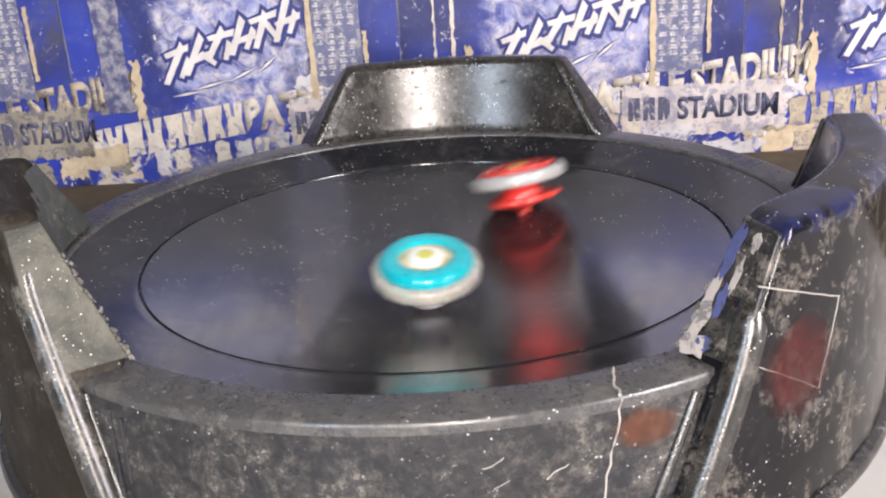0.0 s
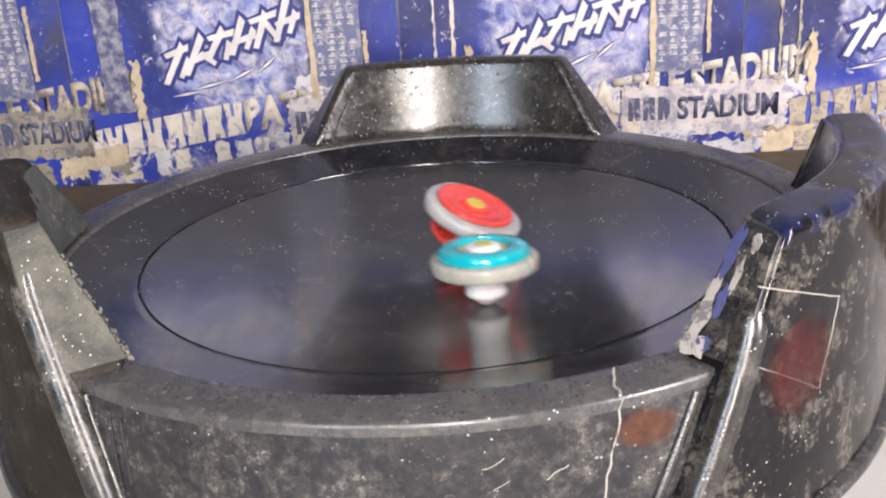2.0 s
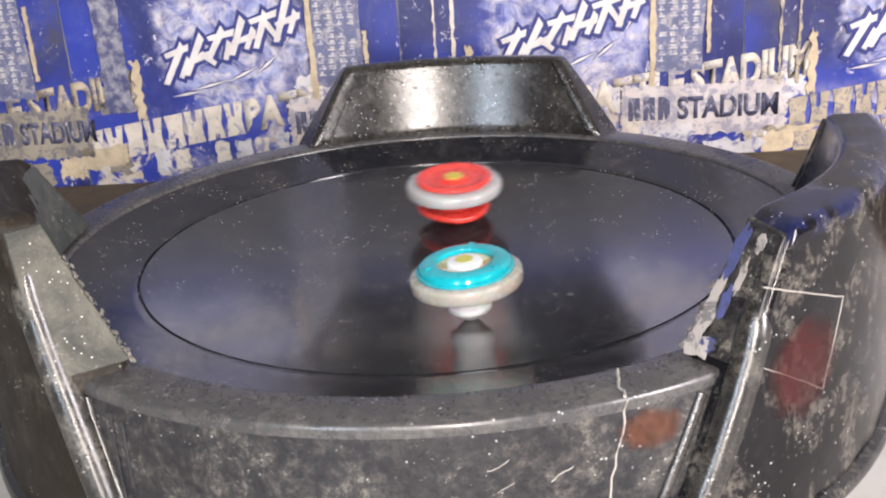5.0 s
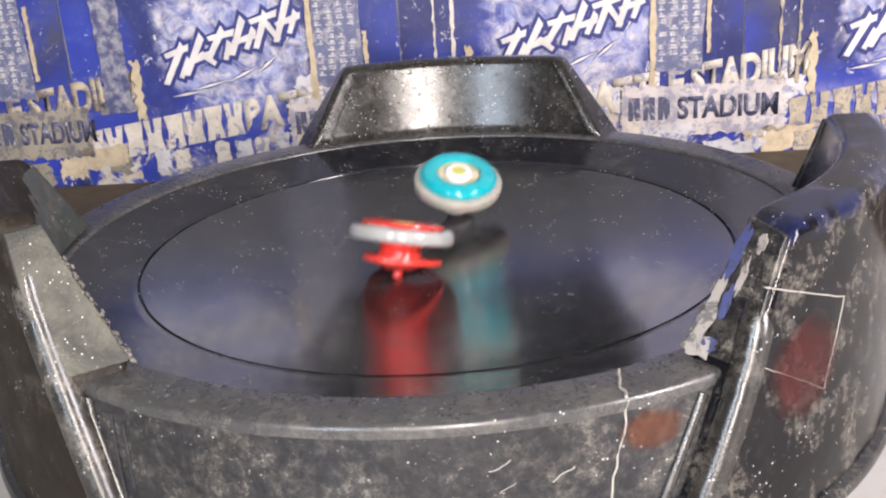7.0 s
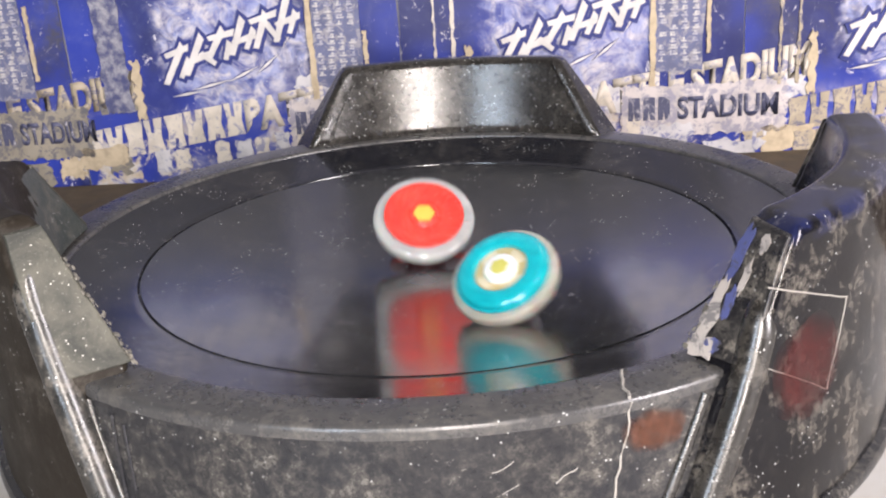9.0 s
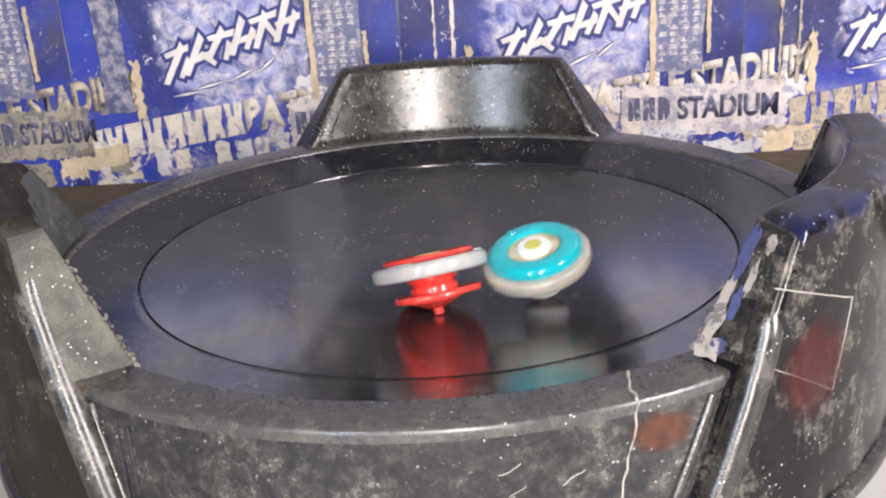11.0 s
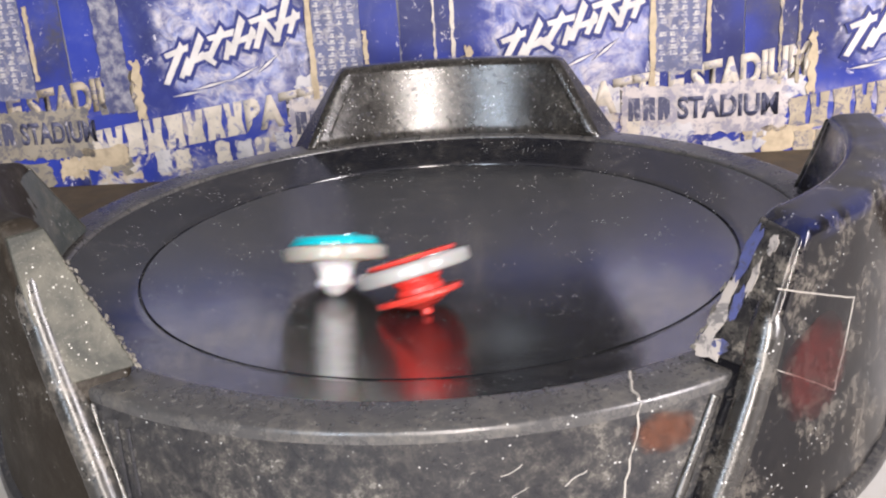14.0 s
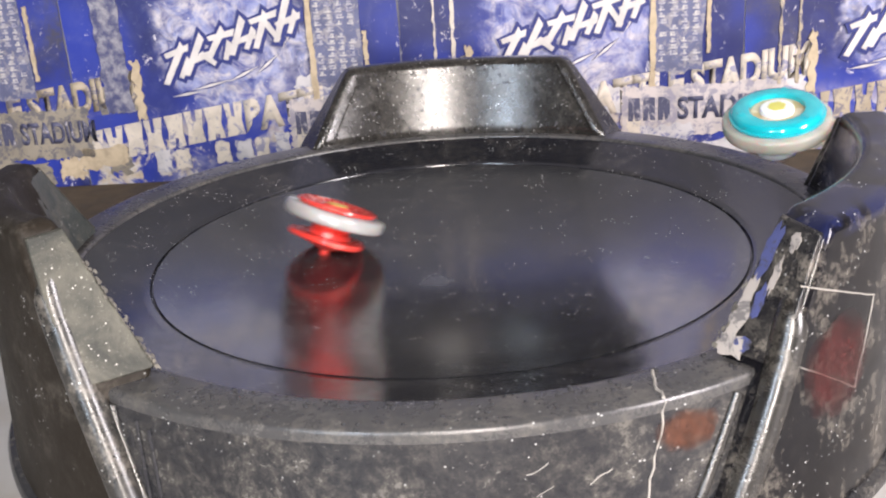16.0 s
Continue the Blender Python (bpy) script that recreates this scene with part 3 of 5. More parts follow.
def end_plate(where, side, near, tilt, wide, lean):
    """The grained plate on a guard's sloping end."""
    bm = bmesh.new()
    rows = [[[bm.verts.new(end_place(where, side, near, tilt, wide, lean, RIM_Z + 0.0025 + (0.0500 - RIM_Z) * k / 8, j / 5, d)) for j in range(6)] for k in range(9)] for d in (0.0009, -0.0012)]
    for side_rows in rows:
        for a, b in zip(side_rows, side_rows[1:]):
            for j in range(5):
                bm.faces.new((a[j], a[j + 1], b[j + 1], b[j]))
    front, back = rows
    loop = [(0, j) for j in range(5)] + [(k, 5) for k in range(8)] + [(8, j) for j in range(5, 0, -1)] + [(k, 0) for k in range(8, 0, -1)]
    for (k0, j0), (k1, j1) in zip(loop, loop[1:] + loop[:1]):
        bm.faces.new((front[k0][j0], front[k1][j1], back[k1][j1], back[k0][j0]))
    bmesh.ops.recalc_face_normals(bm, faces=bm.faces)
    return bm


def end_point(where, side, tilt, wide, lean, t, across):
    """A point just before a guard's near end: t from rim to top, across from its inner to its outer edge."""
    return end_place(where, side, side, tilt, wide, lean, RIM_Z + 0.001 + (0.0535 - RIM_Z) * t, across, 0.0013)


def chip(where, side, tilt, wide, lean, t, across, long, broad, rng):
    """A flake of worn plastic, also the shape of a painted patch, on a guard's end."""
    bm = bmesh.new()
    n = 18
    edge = [rng.uniform(0.6, 1.15) for _ in range(n)]
    outer = [end_point(where, side, tilt, wide, lean, min(1.0, max(0.0, t + long * edge[i] * math.sin(2 * math.pi * i / n))), min(1.0, max(-0.02, across + broad * edge[i] * math.cos(2 * math.pi * i / n)))) for i in range(n)]
    thick = Vector((-math.sin(radians(side * 30)), math.cos(radians(side * 30)), 0)) * side * -0.0006
    a, b = [bm.verts.new(p) for p in outer], [bm.verts.new(p + thick) for p in outer]
    bm.faces.new(a)
    bm.faces.new(b[::-1])
    for i in range(n):
        bm.faces.new((a[i], b[i], b[(i + 1) % n], a[(i + 1) % n]))
    bmesh.ops.recalc_face_normals(bm, faces=bm.faces)
    return bm


def polar(r, deg, z):
    return Vector((r * math.cos(radians(deg)), r * math.sin(radians(deg)), z))


def skirt_r(z):
    return 0.1952 + (0.0052 - z) * 0.10


def patch(a0, a1, z0, z1, radius, rng, n=10):
    """A thin stain or painted reflection with an uneven outline that lies on a round wall."""
    bm = bmesh.new()
    ca, cz = (a0 + a1) / 2, (z0 + z1) / 2
    rings = [[bm.verts.new(polar(radius(cz) + 0.0005, ca, cz))]]
    waves = [(rng.uniform(0.01, 0.05), rng.uniform(0, 6.3)) for _ in range(5)]
    edge = [0.92 + sum(w * math.sin((q + 2) * 2 * math.pi * i / 28 + ph) for q, (w, ph) in enumerate(waves)) for i in range(28)]
    for k in range(1, 4):
        ring = []
        for i in range(28):
            t = 2 * math.pi * i / 28
            s = k / 3 * (1 + (edge[i] - 1) * k / 3)
            a, z = ca + (a1 - a0) / 2 * s * math.cos(t), cz + (z1 - z0) / 2 * s * math.sin(t)
            ring.append(bm.verts.new(polar(radius(z) + 0.0005, a, z)))
        rings.append(ring)
    for i in range(28):
        bm.faces.new((rings[0][0], rings[1][i], rings[1][(i + 1) % 28]))
        for a, b in zip(rings[1:], rings[2:]):
            bm.faces.new((a[i], b[i], b[(i + 1) % 28], a[(i + 1) % 28]))
    bmesh.ops.recalc_face_normals(bm, faces=bm.faces)
    return bm


def drops(places):
    """Little flattened drops at (point, normal, radius)."""
    bm = bmesh.new()
    for p, nrm, r in places:
        side = nrm.orthogonal().normalized()
        other = nrm.cross(side)
        base = [bm.verts.new(p + (side * math.cos(t) + other * math.sin(t)) * r) for t in (0, 1.05, 2.09, 3.14, 4.19, 5.24)]
        mid = [bm.verts.new(p + (side * math.cos(t) + other * math.sin(t)) * r * 0.7 + nrm * r * 0.4) for t in (0, 1.05, 2.09, 3.14, 4.19, 5.24)]
        tip = bm.verts.new(p + nrm * r * 0.55)
        for i in range(6):
            j = (i + 1) % 6
            bm.faces.new((base[i], base[j], mid[j], mid[i]))
            bm.faces.new((mid[i], mid[j], tip))
    for f in bm.faces:
        f.smooth = True
    return bm


def build_stadium():
    s = empty("battle_stadium")
    rng = random.Random(5)

    def lift(profile):
        return [(r, z + Z0) for r, z in profile]

    # dish with its shallow hollow
    prof = [(R_GROOVE * 0.988 * k / 22, -DEPTH * (1 - (0.988 * k / 22) ** HOLLOW)) for k in range(23)]
    prof += [(R_GROOVE * 0.988, -0.006 - DEPTH * 0.3)] + [(R_GROOVE * 0.988 * k / 6, -0.004 - DEPTH) for k in range(5, -1, -1)]
    soften(part("dish", lathe(lift(prof), 128), DISH, s, "glossy black shallow dish"))
    # groove round the dish
    prof = [(R_GROOVE - 0.0020, -0.0046), (R_GROOVE - 0.0020, -0.0019), (R_GROOVE - 0.0016, -0.0016), (R_GROOVE - 0.0007, -0.0016), (R_GROOVE - 0.0003, -0.0019), (R_GROOVE - 0.0003, -0.0046)]
    soften(part("groove", lathe(lift(prof), 160, True), BAND, s, "thin moulded groove"), 60)
    # sloping band between groove and rim
    prof = [(R_GROOVE - 0.0004, -0.0046), (R_GROOVE - 0.0004, -0.0006), (R_GROOVE - 0.0002, -0.0002)]
    prof += [(R_GROOVE + (R_RIM - R_GROOVE - 0.0010) * k / 8, -0.0001 + 0.0082 * (k / 8) ** 1.05) for k in range(9)]
    prof += [(R_RIM - 0.001, -0.006), (R_GROOVE, -0.006)]
    soften(part("band", lathe(lift(prof), 128, True), BAND, s, "glossy black sloping band"))
    # flat rim with rounded edges
    prof = [(R_RIM - 0.0008, -0.004), (R_RIM - 0.0008, RIM_Z - 0.0014), (R_RIM - 0.0002, RIM_Z - 0.0004), (R_RIM + 0.0012, RIM_Z), (0.1926, RIM_Z + 0.0003), (0.1942, RIM_Z), (0.1949, RIM_Z - 0.0007), (0.1952, RIM_Z - 0.0018), (0.1952, RIM_Z - 0.0045), (0.1800, RIM_Z - 0.0045)]
    soften(part("rim", lathe(lift(prof), 160, True), RIM, s, "dusty black flat rim"), 50)
    # outer skirt and foot
    prof = [(skirt_r(z), z) for z in (RIM_Z - 0.0045, -0.0005, -0.010, -0.022, -0.034, -0.046)] + [(0.2035, -0.0495), (0.2110, -0.0510), (0.2120, -0.0525), (0.2120, -0.0550), (0.1930, -0.0550), (0.1900, -0.046), (0.1860, RIM_Z - 0.0045)]
    soften(part("skirt", lathe(lift(prof), 160, True), SKIRT, s, "scuffed black outer wall"), 40)
    # guards
    for angle, where, near, tilt, wide, lean in GUARDS:
        top = 0.056
        g = soften(bevel(part("guard", guard_mesh(where, top, near, tilt, wide, lean), {"back": BACK_GUARD, "west": GUARD, "east": EAST_GUARD}[where], s, "tall scuffed black guard wall"), 0.0085 if where == "east" else 0.0060, 6, 40), 40)
        g.matrix_local = Matrix.Translation((0, 0, Z0)) @ Matrix.Rotation(radians(angle), 4, "Z")
        if where != "back":
            for side in (-1, 1):
                plate = part("end_plate", end_plate(where, side, near, tilt, wide, lean), CHIPPED if where == "east" else GRIT, g, "worn pale chipped end face" if where == "east" else "grained dusty end face")
                soften(bevel(plate, 0.0006, 2))
            # rounded outer edge of the near end
            top_z = 0.034 if where == "east" else 0.050
            pts = []
            for k in range(25):
                z = -0.048 + (top_z + 0.048) * k / 24
                pts.append(polar(outer_r(z) - (0.0050 if where == "east" else 0.0057) - 0.0035 * max(0.0, (k - 20) / 4) ** 2, near * (along(NEAR_EDGE[where], z) - (0.0 if where == "east" else 0.2)), stretch(z, 1.0, tilt)))
            soften(part("rounded_edge", tube(pts, 0.0058, 24, True), EDGE if where == "east" else DUSTY_EDGE, g, "polished rounded edge with scuffs"), 60)
            # crumbs of worn plastic along the inner edge
            bits = []
            for k in range(80 if where == "west" else 24):
                p = end_point(where, near, tilt, wide, lean, rng.uniform(0.0, 0.75 if where == "west" else 0.5), rng.uniform(-0.02, 0.03))
                bits.append((p + Vector([rng.uniform(-0.0006, 0.0006) for _ in range(3)]), Vector((-1, 0.2 * near, 0.5)).normalized(), rng.choice((0.0004, 0.0006, 0.0008, 0.0011))))
            tagged(part("crumb_edge", drops(bits), CRUMB, g, "pale worn crumbs"), kind="stuff")
        if where == "west":
            bm = bmesh.new()
            rows = [[bm.verts.new(polar(0.1772 + lean * (z - RIM_Z) / 0.046, -(half_angle(z) - 0.6) + (2 * half_angle(z) - 2.5) * i / 20, z)) for i in range(21)] for z in (RIM_Z + 0.0015 + 0.0400 * k / 6 for k in range(7))]
            for a, b in zip(rows, rows[1:]):
                for i in range(20):
                    bm.faces.new((a[i], a[i + 1], b[i + 1], b[i]))
            shell = bmesh.ops.extrude_face_region(bm, geom=list(bm.faces))
            for v in shell["geom"]:
                if isinstance(v, bmesh.types.BMVert):
                    v.co += Vector((v.co.x, v.co.y, 0)).normalized() * 0.0009
            bmesh.ops.recalc_face_normals(bm, faces=bm.faces)
            soften(part("inner_face", bm, WORN_FACE, g, "grey green worn inner face"))
        if where == "east":
            for t, across, long, broad in ((0.07, 0.20, 0.09, 0.24), (0.24, 0.12, 0.17, 0.16), (0.43, 0.10, 0.15, 0.12), (0.60, 0.42, 0.13, 0.07), (0.84, 0.55, 0.07, 0.12)):
                part("chip", chip(where, near, tilt, wide, lean, t, across, long, broad, rng), PALE_CHIP, g, "pale chipped flake")
            # blue patches painted in for the wall sheets' reflection on the end face
            for t, across, long, broad in ((0.72, 0.12, 0.20, 0.16), (0.40, 0.32, 0.14, 0.10), (0.10, 0.36, 0.06, 0.14)):
                part("blue_reflection_patch", chip(where, near, tilt, wide, lean, t, across, long, broad, rng), BLUE_REFLECTION, g, "blue patch painted for the wall sheets' reflection")
        if where == "back":
            wet = []
            for _ in range(170):
                z = rng.uniform(RIM_Z + 0.003, top - 0.004)
                a = rng.uniform(-1, 1) * (half_angle(z) - 2.0)
                r = 0.1775 + 0.0115 * (z - RIM_Z) / 0.046
                wet.append((polar(r, a, z), (polar(-1, a, 0) + Vector((0, 0, 0.25))).normalized(), rng.choice((0.0005, 0.0006, 0.0008, 0.0011))))
            for side, inset, top_z in ((1, 3.6, 0.044), (-1, 1.6, 0.050)):
                pts = []
                for k in range(9):
                    z = RIM_Z + 0.003 + (top_z - RIM_Z) * k / 8
                    pts.append(polar(0.1775 + 0.0115 * (z - RIM_Z) / 0.046, side * (half_angle(z) - inset), z))
                soften(part("rib", tube(pts, 0.0011), BACK_GUARD, g, "slim moulded rib"), 80)
            tagged(part("drop_film", drops(wet), DROPS, g, "small water drops"), kind="stuff")
    # specks and drops on the front of the rim
    wet = []
    for _ in range(260):
        a, r = rng.uniform(-132, -60), rng.uniform(R_RIM + 0.001, 0.192)
        wet.append((polar(r, a, Z0 + RIM_Z + 0.0001), Vector((0, 0, 1)), rng.choice((0.0004, 0.0005, 0.0007, 0.0010))))
    tagged(part("drop_film", drops(wet), DROPS, s, "small drops on the rim"), kind="stuff")
    # crack that runs down the front wall
    pts = []
    for k in range(15):
        z = RIM_Z - 0.001 - 0.0036 * k
        pts.append(polar(skirt_r(z) + 0.0002, -73.4 - 0.22 * k + rng.uniform(-0.32, 0.32), z + Z0))
    part("crack", tube(pts, 0.0004), SCRATCH, s, "pale crack line")
    pts = [polar(R_RIM + 0.002 + 0.0029 * k, -71.5 - 0.35 * k + rng.uniform(-0.3, 0.3), Z0 + RIM_Z + 0.0002) for k in range(7)]
    part("crack", tube(pts, 0.0006), SCRATCH, s, "pale crack line")
    # orange stain, and a red reflection painted on the guard
    wall_r = lambda z: skirt_r(z - Z0)
    part("orange_stain", patch(-75.0, -67.0, Z0 - 0.011, Z0 + 0.0055, wall_r, rng), RUST_STAIN, s, "faded orange stain")
    guard_r = lambda z: 0.2085 - 0.05 * (z - Z0 + 0.053)
    part("red_reflection", patch(-60.0, -48.5, Z0 - 0.016, Z0 + 0.027, guard_r, rng), RED_REFLECTION, s, "dull red reflection painted on the guard")
    # long scratches on the guard beside it
    corners = ((-60.2, 0.040), (-47.5, 0.023), (-51.0, -0.007), (-60.0, 0.012))
    for (a0, z0), (a1, z1) in zip(corners, corners[1:]):
        pts = [polar(guard_r(Z0 + z0 + (z1 - z0) * k / 8) + 0.0002, a0 + (a1 - a0) * k / 8 + rng.uniform(-0.12, 0.12), Z0 + z0 + (z1 - z0) * k / 8) for k in range(9)]
        part("scratch", tube(pts, rng.uniform(0.00018, 0.00030)), SCRATCH, s, "long pale scratch")
    # slim ribs beside the guards
    for a0, a1, z0, z1 in ((-126.6, -125.4, 0.002, -0.030), (-124.9, -124.0, 0.000, -0.024)):
        pts = [polar(skirt_r(z0 + (z1 - z0) * k / 8), a0 + (a1 - a0) * k / 8, Z0 + z0 + (z1 - z0) * k / 8) for k in range(9)]
        soften(part("rib", tube(pts, 0.0009), BAND, s, "slim glossy rib"), 80)
    for where, sign, centre, thick in (("east", -1, -30.0, 0.0022), ("west", 1, 201.0, 0.0018)):
        pts = [polar(skirt_r(z) - 0.0004, centre + sign * along(NEAR_FOOT[where], z), Z0 + z) for z in (0.004 - 0.05 * k / 10 for k in range(11))]
        soften(part("rib", tube(pts, thick, 16), EDGE, s, "rounded moulded corner"), 80)
    # curved scuff marks on the front wall
    for _ in range(3):
        a, z, size, bend = rng.uniform(-122, -72), rng.uniform(-0.030, -0.002), rng.uniform(0.6, 1.8), rng.uniform(-0.8, 0.8)
        pts = []
        for k in range(7):
            t = k / 6 - 0.5
            zz = z + 0.004 * size * (t * rng.uniform(0.5, 0.8) + bend * t * t)
            pts.append(polar(skirt_r(zz) + 0.0001, a + size * t * 1.6, zz + Z0))
        part("scuff", tube(pts, rng.uniform(0.00012, 0.00025)), SCRATCH, s)
    return s


room()
for k, (u, z, narrow) in enumerate(((-0.1463 - PERIOD, 0.117, 0.80), (-0.1463, 0.1140, 1.0), (0.1142, 0.1105, 1.0), (0.1142 + PERIOD, 0.107, 1.0))):
    cardboard_sheet(k, u, z, narrow)
stadium = tagged(build_stadium(), "scuffed black plastic stadium with three guard walls", "toy arena")


# ---- spinning tops (tip at the origin, axis along z) ----
def build_teal_top():
    t = empty("spinning_top")
    prof = [(0.0, 0.0), (0.0020, 0.0003), (0.0042, 0.0014), (0.0058, 0.0030), (0.0070, 0.0044), (0.0088, 0.0049), (0.0095, 0.0058), (0.0095, 0.0078), (0.0088, 0.0086), (0.0082, 0.0090), (0.0085, 0.0115), (0.0094, 0.0142), (0.0108, 0.0160), (0.0112, 0.0168), (0.0, 0.0168)]
    soften(part("stem", lathe(prof, 40), WHITE, t, "white stepped stem with a round tip"), 40)
    prof = [(0.0090, 0.0166), (0.0170, 0.0164), (0.0226, 0.0166), (0.0238, 0.0171), (0.0243, 0.0178), (0.0246, 0.0194), (0.0246, 0.0222), (0.0243, 0.0231), (0.0236, 0.0236), (0.0214, 0.0240), (0.0090, 0.0241)]
    soften(part("ring", lathe(prof, 72, True), MILKY, t, "milky off-white outer ring"), 50)
    prof = [(0.0120, 0.0242), (0.0214, 0.0242), (0.0215, 0.0254), (0.0206, 0.0256), (0.0204, 0.0267), (0.0198, 0.0278), (0.0184, 0.0283), (0.0166, 0.0286), (0.0140, 0.0288), (0.0124, 0.0284), (0.0120, 0.0270)]
    soften(part("teal_disc", lathe(prof, 72, True), TEAL, t, "clear teal face ring"), 50)
    prof = [(0.0070, 0.0243), (0.0119, 0.0243), (0.0119, 0.0264), (0.0070, 0.0264)]
    soften(part("inner_ring", lathe(prof, 60, True), TAN, t, "tan patterned inner ring"), 40)
    for k in range(4):
        bm = bmesh.new()
        for a in range(6):
            t0, t1 = radians(90 * k + 8 * a), radians(90 * k + 8 * a + 8)
            v = [bm.verts.new((r * math.cos(x), r * math.sin(x), z)) for z in (0.02641, 0.0267) for r, x in ((0.0080, t0), (0.0112, t0), (0.0112, t1), (0.0080, t1))]
            for f in ((4, 5, 6, 7), (0, 1, 5, 4), (1, 2, 6, 5), (2, 3, 7, 6), (3, 0, 4, 7)):
                bm.faces.new([v[i] for i in f])
        bmesh.ops.remove_doubles(bm, verts=bm.verts, dist=1e-5)
        part("face_mark", bm, PALE_TAN, t, "pale arc on the inner ring")
    prof = [(0.0, 0.0244), (0.0074, 0.0244), (0.0078, 0.0272), (0.0072, 0.0284), (0.0048, 0.0287), (0.0, 0.0287)]
    hub = soften(part("hub", lathe(prof, 48), WHITE, t, "white round hub"), 40)
    prof = [(0.0, 0.0288), (0.0042, 0.0288), (0.0042, 0.0291), (0.0, 0.0292)]
    soften(part("sticker", lathe(prof, 6), OLIVE, hub, "olive yellow hub sticker"))
    for k in range(3):
        a = radians(120 * k)
        bm = bmesh.new()
        box(bm, 0.0150, 0.0180, -0.0012, 0.0012, 0.0284, 0.0291)
        part("rivet", bm, TEAL, t).matrix_local = Matrix.Rotation(a, 4, "Z")
    return tagged(t, "teal and milky white spinning top with white tip", "spinning top", "spinning tops")


def build_red_top():
    t = empty("spinning_top")
    prof = [(0.0, 0.0), (0.0020, 0.0), (0.0024, 0.0004), (0.0024, 0.0034), (0.0, 0.0034)]
    soften(part("tip", lathe(prof, 28), RED, t, "flat red tip"), 40)
    prof = [(0.0, 0.0030), (0.0040, 0.0031), (0.0064, 0.0040), (0.0092, 0.0052), (0.0118, 0.0064), (0.0124, 0.0077), (0.0, 0.0077)]
    soften(part("base", lathe(prof, 48), RED, t), 40)
    # winged plate
    bm = bmesh.new()
    n = 72
    rings = []
    for z in (0.0078, 0.0085, 0.0098, 0.0106):
        ring = []
        for i in range(n):
            a = 2 * math.pi * i / n
            wing = 0.5 + 0.5 * math.cos(3 * a + 0.6 * math.sin(3 * a))
            r = 0.0186 + 0.0028 * wing ** 0.6 - (0.0006 if z in (0.0078, 0.0106) else 0.0)
            ring.append(bm.verts.new((r * math.cos(a), r * math.sin(a), z)))
        rings.append(ring)
    for a, b in zip(rings, rings[1:]):
        for i in range(n):
            bm.faces.new((a[i], a[(i + 1) % n], b[(i + 1) % n], b[i]))
    bm.faces.new(rings[0][::-1])
    bm.faces.new(rings[-1])
    soften(part("wing_plate", bm, RED, t, "red winged plate"), 40)
    prof = [(0.0, 0.0107), (0.0112, 0.0107), (0.0108, 0.0130), (0.0096, 0.0140), (0.0100, 0.0150), (0.0112, 0.0160), (0.0116, 0.0183), (0.0, 0.0183)]
    soften(part("neck", lathe(prof, 48), RED, t), 40)
    prof = [(0.0100, 0.0184), (0.0205, 0.0180), (0.0248, 0.0182), (0.0260, 0.0188), (0.0264, 0.0198), (0.0264, 0.0232), (0.0258, 0.0245), (0.0240, 0.0252), (0.0206, 0.0252), (0.0100, 0.0250)]
    soften(part("ring", lathe(prof, 72, True), SMOKE, t, "frosted grey outer ring"), 50)
    for k in range(3):
        bm = bmesh.new()
        for a in range(5):
            t0, t1 = radians(-12 + 5 * a), radians(-7 + 5 * a)
            v = [bm.verts.new((r * math.cos(x), r * math.sin(x), z)) for z in (0.0252, 0.0257) for r, x in ((0.0212, t0), (0.0246, t0), (0.0246, t1), (0.0210, t1))]
            for f in ((4, 5, 6, 7), (0, 1, 5, 4), (1, 2, 6, 5), (2, 3, 7, 6), (3, 0, 4, 7)):
                bm.faces.new([v[i] for i in f])
        bmesh.ops.remove_doubles(bm, verts=bm.verts, dist=1e-5)
        part("ring_ridge", bm, SMOKE, t).matrix_local = Matrix.Rotation(radians(120 * k), 4, "Z")
    prof = [(0.0075, 0.0251), (0.0200, 0.0253), (0.0208, 0.0262), (0.0205, 0.0273), (0.0190, 0.0278), (0.0160, 0.0270), (0.0122, 0.0260), (0.0104, 0.0266), (0.0092, 0.0264), (0.0075, 0.0258)]
    soften(part("red_disc", lathe(prof, 72, True), RED, t, "glossy red face ring"), 50)
    prof = [(0.0, 0.0252), (0.0074, 0.0252), (0.0076, 0.0266), (0.0068, 0.0273), (0.0, 0.0274)]
    hub = soften(part("hub", lathe(prof, 48), RED, t), 40)
    prof = [(0.0, 0.0275), (0.0056, 0.0274), (0.0056, 0.0278), (0.0, 0.0280)]
    soften(part("sticker", lathe(prof, 6), GOLD, hub, "yellow orange hub sticker"))
    return tagged(t, "bright red spinning top with frosted grey ring", "spinning top", "spinning tops")


teal_top = build_teal_top()
red_top = build_red_top()


def spin(x, y, z, nx, ny, nz, turn):
    """A pose with the tip at x, y, z, the axis along nx, ny, nz, and a turn about it."""
    lean = Vector((0, 0, 1)).rotation_difference(Vector((nx, ny, nz))).to_matrix().to_4x4()
    return Matrix.Translation((x, y, z)) @ lean @ Matrix.Rotation(radians(turn), 4, "Z")


